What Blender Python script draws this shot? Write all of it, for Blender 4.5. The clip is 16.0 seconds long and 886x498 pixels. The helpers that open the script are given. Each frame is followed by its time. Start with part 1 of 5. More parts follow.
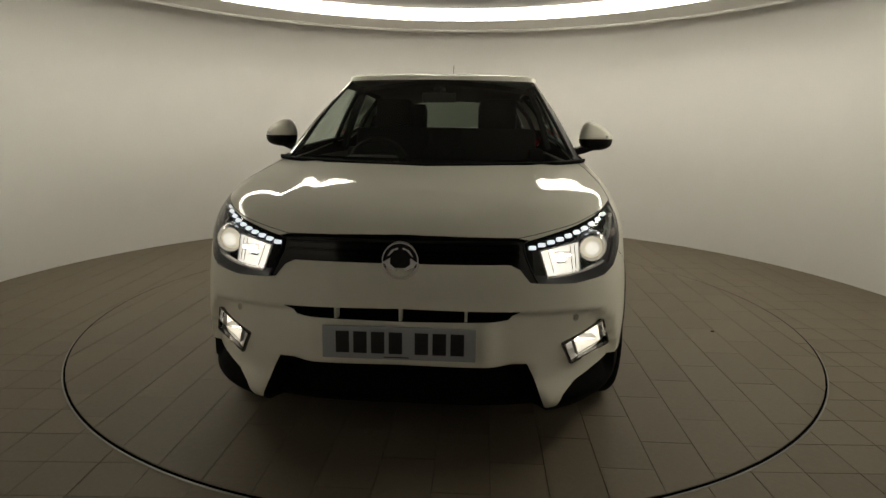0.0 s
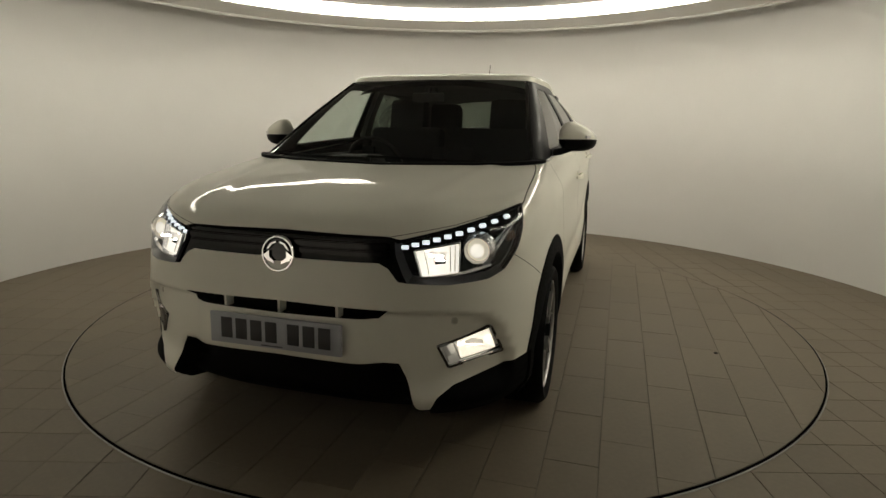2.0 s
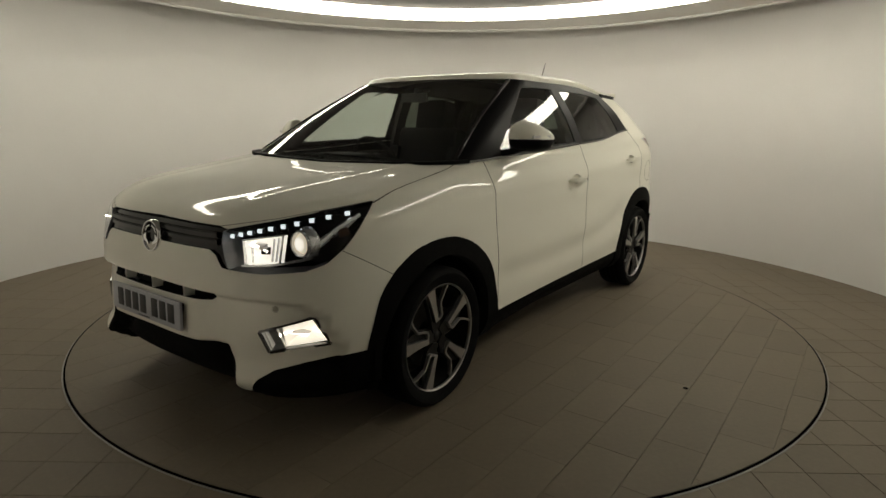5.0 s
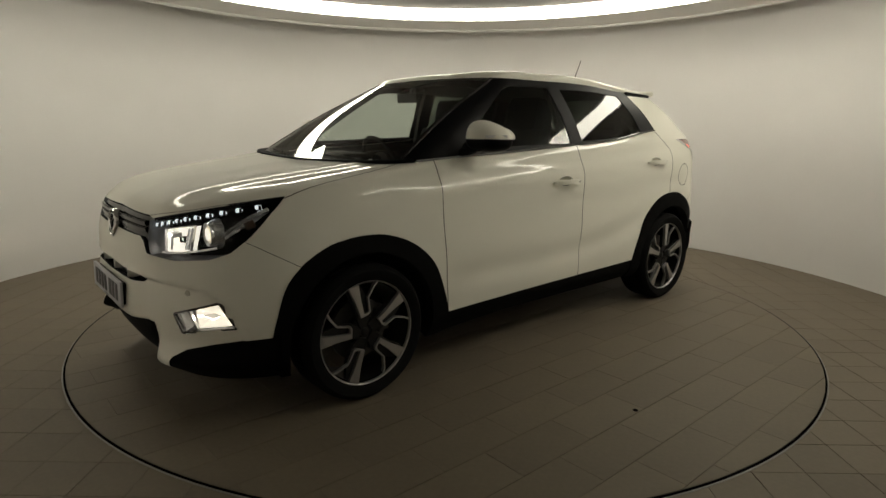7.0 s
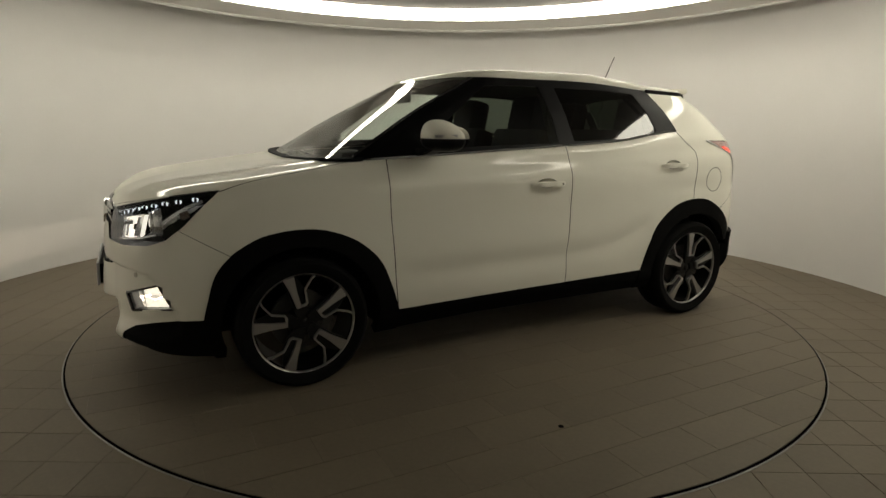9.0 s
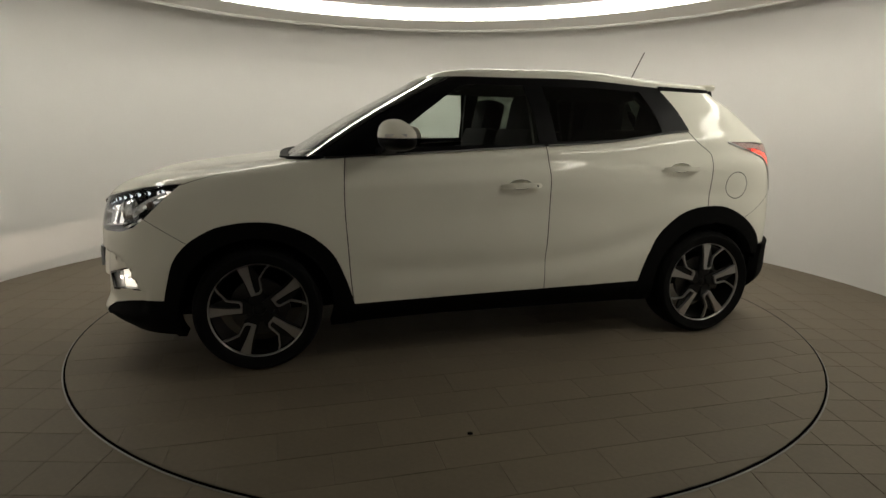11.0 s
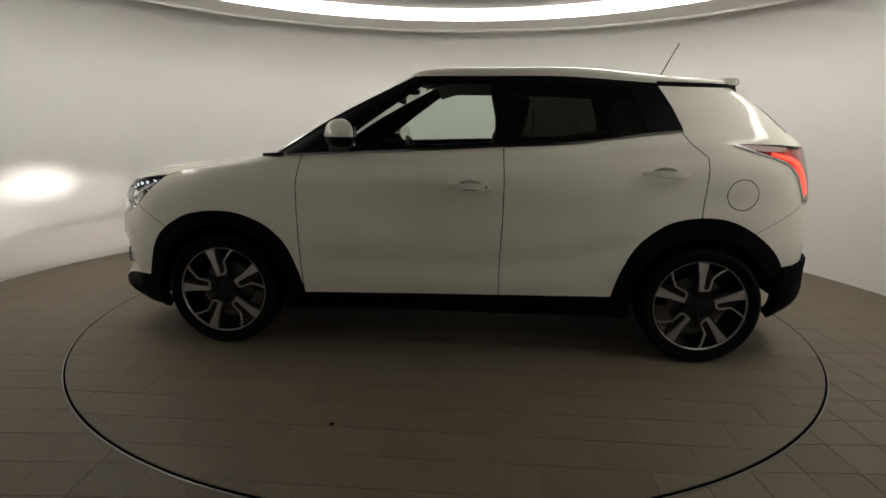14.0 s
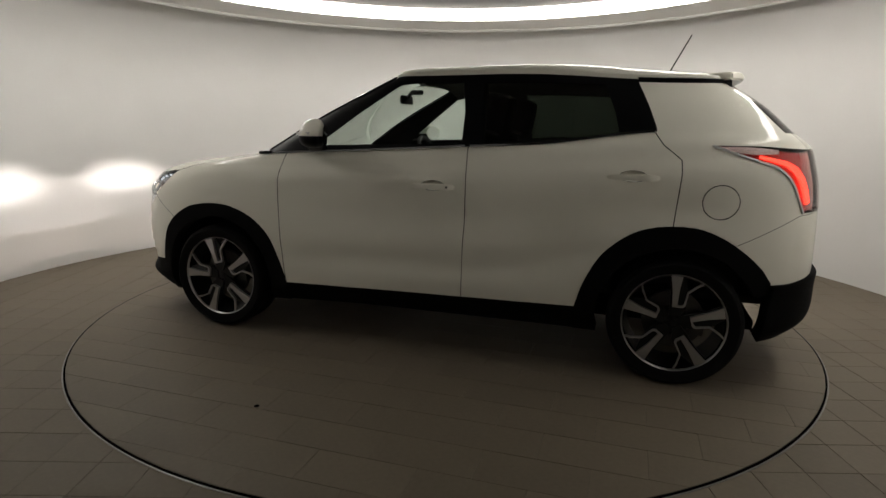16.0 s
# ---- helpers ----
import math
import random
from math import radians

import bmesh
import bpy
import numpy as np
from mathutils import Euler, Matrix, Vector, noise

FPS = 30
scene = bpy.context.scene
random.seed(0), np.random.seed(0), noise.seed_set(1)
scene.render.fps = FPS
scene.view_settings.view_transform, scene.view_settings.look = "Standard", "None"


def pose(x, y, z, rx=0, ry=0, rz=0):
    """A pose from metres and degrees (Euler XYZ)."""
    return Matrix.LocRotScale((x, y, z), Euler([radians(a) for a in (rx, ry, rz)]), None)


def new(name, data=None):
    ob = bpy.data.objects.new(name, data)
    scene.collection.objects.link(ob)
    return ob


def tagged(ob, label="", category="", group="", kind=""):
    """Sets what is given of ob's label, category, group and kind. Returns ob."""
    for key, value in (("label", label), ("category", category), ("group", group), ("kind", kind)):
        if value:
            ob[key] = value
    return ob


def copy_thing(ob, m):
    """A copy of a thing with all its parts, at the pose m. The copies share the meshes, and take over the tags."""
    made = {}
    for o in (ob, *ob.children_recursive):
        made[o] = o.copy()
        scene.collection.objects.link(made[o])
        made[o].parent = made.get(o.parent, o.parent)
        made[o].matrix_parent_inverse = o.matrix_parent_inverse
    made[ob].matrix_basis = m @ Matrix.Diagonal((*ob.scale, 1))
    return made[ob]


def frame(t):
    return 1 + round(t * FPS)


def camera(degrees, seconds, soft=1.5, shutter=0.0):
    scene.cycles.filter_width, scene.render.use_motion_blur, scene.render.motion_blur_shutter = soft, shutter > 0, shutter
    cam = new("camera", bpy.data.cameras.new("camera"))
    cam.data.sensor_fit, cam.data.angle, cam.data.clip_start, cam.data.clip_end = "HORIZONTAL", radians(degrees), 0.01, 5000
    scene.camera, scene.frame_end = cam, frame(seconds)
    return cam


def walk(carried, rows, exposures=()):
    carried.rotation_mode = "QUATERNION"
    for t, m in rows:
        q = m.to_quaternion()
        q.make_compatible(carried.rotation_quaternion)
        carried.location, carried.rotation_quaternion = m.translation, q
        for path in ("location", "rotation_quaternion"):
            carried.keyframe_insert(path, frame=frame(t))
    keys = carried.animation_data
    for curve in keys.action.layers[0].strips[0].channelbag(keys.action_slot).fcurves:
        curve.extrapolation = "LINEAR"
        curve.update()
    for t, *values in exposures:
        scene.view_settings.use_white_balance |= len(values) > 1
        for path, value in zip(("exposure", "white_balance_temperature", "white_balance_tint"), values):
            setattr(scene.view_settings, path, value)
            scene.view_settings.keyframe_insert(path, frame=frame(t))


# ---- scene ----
from mathutils.kdtree import KDTree

cam = camera(74.42, 16.0)
EYE = pose(0.0, -3.898, 1.237, 90 - 11.878, 0, 0.281) @ pose(0, 0, 0, 0, 0, 0.694)
walk(cam, [(0.0, EYE), (16.0, EYE)],
     [(0.0, -0.02, 6720, 4), (1.5, 0.02, 6720, 4), (3.0, 0.10, 6720, 4), (4.0, 0.0, 6720, 4), (7.0, -0.04, 6720, 4), (9.0, 0.03, 6720, 4),
      (11.3, 0.05, 6400, 6), (13.0, 0.06, 6280, 8), (16.0, 0.13, 6150, 10)])

# turn of the table, second by second
TURN = [-93.40, -99.79, -106.23, -112.69, -119.19, -125.71, -132.25, -138.79, -145.34,
        -151.87, -158.39, -164.90, -171.39, -177.88, -184.37, -190.89, -197.45]
CAR_X, CAR_Y = -0.112, -0.035

# ---- light ----
world = bpy.data.worlds.new("world")
scene.world = world
world.use_nodes = True
world.node_tree.nodes["Background"].inputs[0].default_value = (0.9, 0.85, 0.8, 1)
world.node_tree.nodes["Background"].inputs[1].default_value = 0.0
RING_LIGHT = 16.6
BEAM = 85000.0
WIDE_BEAM = 480000.0
FOG_BEAM = 110000.0


# ---- materials ----
def material(name, color, rough=0.5, metal=0.0, coat=0.0, bump=0.0, scale=40.0, vary=0.0, spec=0.5, emit=0.0, emit_color=None, per_piece=0.0, blotch=0.0):
    m = bpy.data.materials.new(name)
    m.use_nodes = True
    nt = m.node_tree
    b = nt.nodes["Principled BSDF"]
    b.inputs["Base Color"].default_value = (*color, 1)
    b.inputs["Roughness"].default_value = rough
    b.inputs["Metallic"].default_value = metal
    b.inputs["Coat Weight"].default_value = coat
    b.inputs["Coat Roughness"].default_value = 0.03
    b.inputs["Specular IOR Level"].default_value = spec
    if emit:
        b.inputs["Emission Color"].default_value = (*(emit_color or color), 1)
        b.inputs["Emission Strength"].default_value = emit
    if bump or vary or per_piece or blotch:
        co = nt.nodes.new("ShaderNodeTexCoord")
        fine = nt.nodes.new("ShaderNodeTexNoise")
        fine.inputs["Scale"].default_value = scale
        fine.inputs["Detail"].default_value = 6
        nt.links.new(co.outputs["Object"], fine.inputs["Vector"])
        wide = nt.nodes.new("ShaderNodeTexNoise")
        wide.inputs["Scale"].default_value = scale * 0.06
        wide.inputs["Detail"].default_value = 4
        nt.links.new(co.outputs["Object"], wide.inputs["Vector"])
        if bump:
            bp = nt.nodes.new("ShaderNodeBump")
            bp.inputs["Strength"].default_value = bump
            bp.inputs["Distance"].default_value = 0.002
            nt.links.new(fine.outputs["Fac"], bp.inputs["Height"])
            nt.links.new(bp.outputs["Normal"], b.inputs["Normal"])
        total = None

        def add(socket, amount, centre):
            nonlocal total
            k = nt.nodes.new("ShaderNodeMath")
            k.operation = "MULTIPLY_ADD"
            nt.links.new(socket, k.inputs[0])
            k.inputs[1].default_value = amount
            if total is None:
                k.inputs[2].default_value = 1 - amount * centre
            else:
                o = nt.nodes.new("ShaderNodeMath")
                o.operation = "ADD"
                nt.links.new(total, o.inputs[0])
                o.inputs[1].default_value = -amount * centre
                nt.links.new(o.outputs[0], k.inputs[2])
            total = k.outputs[0]
        if vary:
            add(fine.outputs["Fac"], vary, 0.5)
        if blotch:
            add(wide.outputs["Fac"], blotch, 0.5)
        if per_piece:
            info = nt.nodes.new("ShaderNodeObjectInfo")
            add(info.outputs["Random"], per_piece, 0.5)
        if total is not None:
            mul = nt.nodes.new("ShaderNodeVectorMath")
            mul.operation = "SCALE"
            mul.inputs[0].default_value = color
            nt.links.new(total, mul.inputs["Scale"])
            nt.links.new(mul.outputs[0], b.inputs["Base Color"])
            rr = nt.nodes.new("ShaderNodeMath")
            rr.operation = "MULTIPLY_ADD"
            nt.links.new(wide.outputs["Fac"], rr.inputs[0])
            rr.inputs[1].default_value = 0.2 * rough
            rr.inputs[2].default_value = 0.9 * rough
            nt.links.new(rr.outputs[0], b.inputs["Roughness"])
    return m


def glass(name, tint, ior=1.5):
    m = bpy.data.materials.new(name)
    m.use_nodes = True
    nt = m.node_tree
    nt.nodes.remove(nt.nodes["Principled BSDF"])
    t = nt.nodes.new("ShaderNodeBsdfTransparent")
    t.inputs[0].default_value = (*tint, 1)
    gl = nt.nodes.new("ShaderNodeBsdfGlossy")
    gl.inputs["Roughness"].default_value = 0.01
    f0 = ((ior - 1) / (ior + 1)) ** 2
    w = nt.nodes.new("ShaderNodeLayerWeight")
    w.inputs[0].default_value = 0.5
    p = nt.nodes.new("ShaderNodeMath")
    p.operation = "POWER"
    nt.links.new(w.outputs["Facing"], p.inputs[0])
    p.inputs[1].default_value = 5.0
    f = nt.nodes.new("ShaderNodeMath")
    f.operation = "MULTIPLY_ADD"
    nt.links.new(p.outputs[0], f.inputs[0])
    f.inputs[1].default_value = 1 - f0
    f.inputs[2].default_value = f0
    mx = nt.nodes.new("ShaderNodeMixShader")
    nt.links.new(f.outputs[0], mx.inputs[0])
    nt.links.new(t.outputs[0], mx.inputs[1])
    nt.links.new(gl.outputs[0], mx.inputs[2])
    nt.links.new(mx.outputs[0], nt.nodes["Material Output"].inputs[0])
    return m


WALL = material("wall_plaster", (0.73, 0.72, 0.705), 0.85, bump=0.15, scale=60, vary=0.03, blotch=0.05, spec=0.2)
CEIL = material("ceiling_plaster", (0.78, 0.77, 0.75), 0.9, bump=0.1, scale=50, vary=0.02, blotch=0.04, spec=0.1)
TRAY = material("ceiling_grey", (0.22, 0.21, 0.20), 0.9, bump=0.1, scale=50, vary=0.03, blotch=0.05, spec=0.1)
LOBBY = material("lobby_paint", (0.32, 0.31, 0.30), 0.9, vary=0.1, scale=20)
TILE = material("floor_tile", (0.131, 0.109, 0.079), 0.6, bump=0.2, scale=45, vary=0.25, blotch=0.3, per_piece=0.10, spec=0.22)
GROUT = material("grout", (0.085, 0.073, 0.058), 0.9, vary=0.3, scale=60)
STEEL = material("trim_steel", (0.22, 0.21, 0.20), 0.35, 1.0, vary=0.2, scale=30)
RUBBER_TRIM = material("rubber_seal", (0.002, 0.002, 0.002), 0.9, vary=0.2, spec=0.0)
RING = material("ring_diffuser", (0.9, 0.9, 0.9), 0.6, emit=RING_LIGHT, emit_color=(1.0, 0.93, 0.82))
PAINT = material("cream_paint", (0.74, 0.725, 0.64), 0.6, coat=0.5, vary=0.02, scale=300, spec=0.05)
GLOSS = material("gloss_black", (0.003, 0.003, 0.0035), 0.12, spec=0.35)
PILLAR = material("satin_black", (0.003, 0.003, 0.0035), 0.45, vary=0.1, scale=90, spec=0.08)
CLAD = material("black_cladding", (0.003, 0.003, 0.003), 0.75, bump=0.3, scale=400, vary=0.3, spec=0.06)
INNER = material("inner_black", (0.006, 0.006, 0.006), 0.9, vary=0.2, spec=0.1)
CABIN = material("cabin_plastic", (0.009, 0.009, 0.009), 0.7, bump=0.3, scale=200, vary=0.2, spec=0.3)
FABRIC = material("seat_fabric", (0.010, 0.010, 0.011), 0.95, bump=0.5, scale=500, vary=0.3, spec=0.1)
CHROME = material("chrome", (0.80, 0.80, 0.80), 0.08, 1.0)
DARK_CHROME = material("dark_trim_chrome", (0.16, 0.16, 0.16), 0.12, 1.0)
SATIN = material("satin_silver", (0.55, 0.55, 0.55), 0.28, 1.0, vary=0.15, scale=80)
ALLOY = material("machined_alloy", (0.44, 0.43, 0.42), 0.32, 0.85, vary=0.15, scale=120)
ALLOY_DARK = material("alloy_black", (0.006, 0.006, 0.006), 0.45, 0.0, vary=0.2, spec=0.25)
TYRE = material("tyre_rubber", (0.005, 0.005, 0.005), 0.8, bump=0.4, scale=150, vary=0.3, spec=0.08)
BRAKE = material("brake_steel", (0.07, 0.068, 0.065), 0.5, 0.8, vary=0.3, scale=60)
PLATE = material("plate_grey", (0.36, 0.37, 0.40), 0.45, vary=0.08, scale=80, spec=0.4)
INK = material("plate_ink", (0.012, 0.012, 0.013), 0.5)
REFLECT = material("lamp_reflector", (0.75, 0.75, 0.76), 0.22, 0.75, vary=0.1, scale=60)
LED = material("led_white", (0.9, 0.93, 1.0), 0.3, emit=0.95, emit_color=(0.85, 0.92, 1.0))
LOW = material("low_beam_glow", (1.0, 0.95, 0.86), 0.3, emit=0.85, emit_color=(1.0, 0.93, 0.85))
BEAM_M = material("low_beam_source", (1, 1, 1), 0.3, emit=BEAM, emit_color=(1.0, 0.90, 0.80))
WIDE_M = material("wide_beam_source", (1, 1, 1), 0.3, emit=WIDE_BEAM, emit_color=(1.0, 0.86, 0.76))
FOG_M = material("fog_source", (1, 1, 1), 0.3, emit=FOG_BEAM, emit_color=(1.0, 0.80, 0.66))
FOG_GLOW = material("fog_glow", (1.0, 0.93, 0.82), 0.3, emit=0.9, emit_color=(1.0, 0.90, 0.76))
TAIL_GLOW = material("tail_glow", (0.8, 0.03, 0.02), 0.3, emit=2.2, emit_color=(1.0, 0.06, 0.03))
TAIL_RED = material("tail_red", (0.35, 0.012, 0.01), 0.15, coat=1.0)
AMBER = material("amber_plastic", (0.07, 0.038, 0.022), 0.35)
WINDOW = glass("window_glass", (0.76, 0.82, 0.78))
PRIVACY = glass("privacy_glass", (0.11, 0.13, 0.11))
SCREEN = glass("windscreen_glass", (0.82, 0.87, 0.83))
CLEAR = glass("lamp_cover", (0.93, 0.94, 0.95), 1.35)


# ---- mesh helpers ----
def mesh_of(name, bm, mat, smooth=True, sharp=40):
    me = bpy.data.meshes.new(name)
    bm.normal_update()
    if smooth:
        for f in bm.faces:
            f.smooth = True
        for e in bm.edges:
            if len(e.link_faces) == 2 and e.calc_face_angle(0) > radians(sharp):
                e.smooth = False
    bm.to_mesh(me)
    bm.free()
    me.materials.append(mat)
    return me


def part(name, bm, mat, parent=None, label="", smooth=True, sharp=40):
    ob = new(name, mesh_of(name, bm, mat, smooth, sharp))
    if parent:
        ob.parent = parent
    if label:
        tagged(ob, label)
    return ob


def box(bm, lo, hi, bevel=0.0, m=None):
    g = bmesh.ops.create_cube(bm, size=1)["verts"]
    for v in g:
        v.co = Vector([(lo[k] + hi[k]) / 2 + v.co[k] * (hi[k] - lo[k]) for k in range(3)])
    if bevel:
        es = list({e for v in g for e in v.link_edges})
        r = bmesh.ops.bevel(bm, geom=es, offset=bevel, segments=2, profile=0.6, affect="EDGES")
        g = list({v for f in r["faces"] for v in f.verts} | {v for v in g if v.is_valid})
    if m:
        for v in g:
            v.co = m @ v.co
    return g


def cyl(bm, a, b, r1, r2=None, seg=24, caps=True):
    a, b = Vector(a), Vector(b)
    d = b - a
    g = bmesh.ops.create_cone(bm, cap_ends=caps, segments=seg, radius1=r1, radius2=r1 if r2 is None else r2, depth=d.length)["verts"]
    m = Matrix.Translation((a + b) / 2) @ d.to_track_quat("Z", "Y").to_matrix().to_4x4()
    for v in g:
        v.co = m @ v.co
    return g


def lathe(bm, profile, seg=64, m=None, closed=False, a0=0.0, a1=360.0):
    """Profile of (radius, height) turned about z."""
    full = abs(a1 - a0 - 360) < 1e-6
    n = seg if full else seg + 1
    rings = []
    for k in range(n):
        a = radians(a0 + (a1 - a0) * k / seg)
        ring = []
        for r, z in profile:
            p = Vector((r * math.cos(a), r * math.sin(a), z))
            ring.append(bm.verts.new(m @ p if m else p))
        rings.append(ring)
    last = len(profile) if closed else len(profile) - 1
    for k in range(seg):
        A, B = rings[k], rings[(k + 1) % n]
        for j in range(last):
            i = (j + 1) % len(profile)
            bm.faces.new((A[j], B[j], B[i], A[i]))
    return rings


def sweep(bm, pts, w, h, ups=None, closed=False):
    """A rectangular bar (w across, h along up) along points."""
    pts = [Vector(p) for p in pts]
    rings = []
    for k, p in enumerate(pts):
        a = pts[max(k - 1, 0)]
        b = pts[min(k + 1, len(pts) - 1)]
        d = (b - a).normalized()
        up = Vector(ups[k]) if ups else Vector((0, 0, 1))
        side = d.cross(up).normalized()
        up = side.cross(d).normalized()
        ww = w[k] if isinstance(w, (list, tuple)) else w
        rings.append([bm.verts.new(p + side * sx * ww / 2 + up * sz * h / 2) for sx, sz in ((-1, -1), (1, -1), (1, 1), (-1, 1))])
    for A, B in zip(rings, rings[1:]):
        for j in range(4):
            bm.faces.new((A[j], A[(j + 1) % 4], B[(j + 1) % 4], B[j]))
    bm.faces.new(rings[0][::-1])
    bm.faces.new(rings[-1])
    bmesh.ops.recalc_face_normals(bm, faces=bm.faces[:])


def prism(bm, outline, depth, m):
    """A flat polygon (x, y) with thickness along z, placed by m."""
    top = [bm.verts.new(m @ Vector((x, y, depth / 2))) for x, y in outline]
    low = [bm.verts.new(m @ Vector((x, y, -depth / 2))) for x, y in outline]
    n = len(outline)
    bm.faces.new(top)
    bm.faces.new(low[::-1])
    for k in range(n):
        bm.faces.new((top[k], low[k], low[(k + 1) % n], top[(k + 1) % n]))


def in_poly(x, y, poly):
    inside = False
    for (x0, y0), (x1, y1) in zip(poly, poly[1:] + poly[:1]):
        if (y0 > y) != (y1 > y) and x < (x1 - x0) * (y - y0) / (y1 - y0) + x0:
            inside = not inside
    return inside


# ---- the room ----
WALL_R, GAP, RING_GAP = 3.47, 15.0, 26.0


def room():
    bm = bmesh.new()
    lathe(bm, [(WALL_R, -0.02), (WALL_R, 2.66), (WALL_R + 0.12, 2.66), (WALL_R + 0.12, -0.02)], 160, pose(-0.06, 0, 0), True, -90 + GAP, 270 - GAP)
    bmesh.ops.holes_fill(bm, edges=[e for e in bm.edges if len(e.link_faces) == 1])
    bmesh.ops.recalc_face_normals(bm, faces=bm.faces[:])
    tagged(part("wall_round", bm, WALL, sharp=30), "curved off-white plastered studio wall", "wall", kind="structure")
    # dark space behind the camera
    for name, lo, hi in (("wall_lobby_back", (-2.2, -6.6, 0), (2.2, -6.5, 2.66)), ("wall_lobby_west", (-1.60, -6.5, 0), (-1.50, -3.25, 2.66)),
                         ("wall_lobby_east", (1.38, -6.5, 0), (1.48, -3.25, 2.66))):
        bm = bmesh.new()
        box(bm, lo, hi)
        tagged(part(name, bm, LOBBY, smooth=False), "dark painted wall of the lobby", "wall", kind="structure")
    bm = bmesh.new()
    box(bm, (-3.8, -6.6, 2.66), (3.8, 3.8, 2.74))
    tagged(part("ceiling", bm, CEIL, smooth=False), "plain off-white upper ceiling", "ceiling", kind="structure")
    # hanging ceiling: outer rim, soffit and raised tray
    bm = bmesh.new()
    prof = [(3.20, 2.64), (3.206, 2.335), (3.206, 2.308), (3.198, 2.301), (3.186, 2.301), (3.179, 2.307), (3.176, 2.323),
            (2.88, 2.364), (2.860, 2.367), (2.852, 2.374), (2.852, 2.56), (2.95, 2.56), (2.95, 2.64)]
    lathe(bm, prof, 160, None, True)
    bmesh.ops.recalc_face_normals(bm, faces=bm.faces[:])
    tagged(part("ceiling_tray", bm, CEIL, sharp=25), "round off-white suspended ceiling ring", "ceiling", kind="structure")
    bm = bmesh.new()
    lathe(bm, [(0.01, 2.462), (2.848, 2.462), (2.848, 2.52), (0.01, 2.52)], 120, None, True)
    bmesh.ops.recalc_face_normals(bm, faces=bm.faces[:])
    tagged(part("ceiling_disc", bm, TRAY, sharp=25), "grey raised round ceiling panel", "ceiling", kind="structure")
    lamp = tagged(new("ring_light"), "glowing white ring light set in the round ceiling", "ceiling light")
    arc = (-90 + RING_GAP + 17, 270 - RING_GAP - 46)
    bm = bmesh.new()
    lathe(bm, [(2.700, 2.456), (2.704, 2.448), (2.760, 2.400), (2.80, 2.375), (2.832, 2.364), (2.844, 2.373), (2.846, 2.40), (2.80, 2.452)], 150, None, True, *arc)
    bmesh.ops.recalc_face_normals(bm, faces=bm.faces[:])
    part("diffuser", bm, RING, lamp, "glowing white diffuser", sharp=60)
    bm = bmesh.new()
    lathe(bm, [(2.742, 2.457), (2.742, 2.461), (2.846, 2.461), (2.846, 2.457)], 150, None, True, *arc)
    bmesh.ops.recalc_face_normals(bm, faces=bm.faces[:])
    part("frame", bm, CEIL, lamp, "white mounting frame", sharp=30)



def clip_round(poly, r, n=90):
    for k in range(n):
        a = 2 * math.pi * (k + 0.5) / n
        nx, ny = math.cos(a), math.sin(a)
        out = []
        for (x0, y0), (x1, y1) in zip(poly, poly[1:] + poly[:1]):
            d0, d1 = x0 * nx + y0 * ny - r, x1 * nx + y1 * ny - r
            if d0 <= 0:
                out.append((x0, y0))
            if d0 * d1 < 0:
                s = d0 / (d0 - d1)
                out.append((x0 + (x1 - x0) * s, y0 + (y1 - y0) * s))
        poly = out
        if len(poly) < 3:
            return []
    return poly


TW, TH, JOINT = 0.402, 0.2025, 0.0022
RING_R = 2.25
SQ, SQ_X, SQ_Y = 0.2012, -1.476, -1.949


def tile_mesh(poly, thick):
    bm = bmesh.new()
    cx, cy = sum(p[0] for p in poly) / len(poly), sum(p[1] for p in poly) / len(poly)
    low = [bm.verts.new((x, y, -thick)) for x, y in poly]
    mid = [bm.verts.new((x, y, -0.0007)) for x, y in poly]
    top = []
    for x, y in poly:
        d = math.hypot(x - cx, y - cy) or 1
        k = max(0.0, 1 - 0.0014 / d)
        top.append(bm.verts.new((cx + (x - cx) * k, cy + (y - cy) * k, 0)))
    n = len(poly)
    for k in range(n):
        j = (k + 1) % n
        bm.faces.new((low[k], low[j], mid[j], mid[k]))
        bm.faces.new((mid[k], mid[j], top[j], top[k]))
    bm.faces.new(top)
    return bm


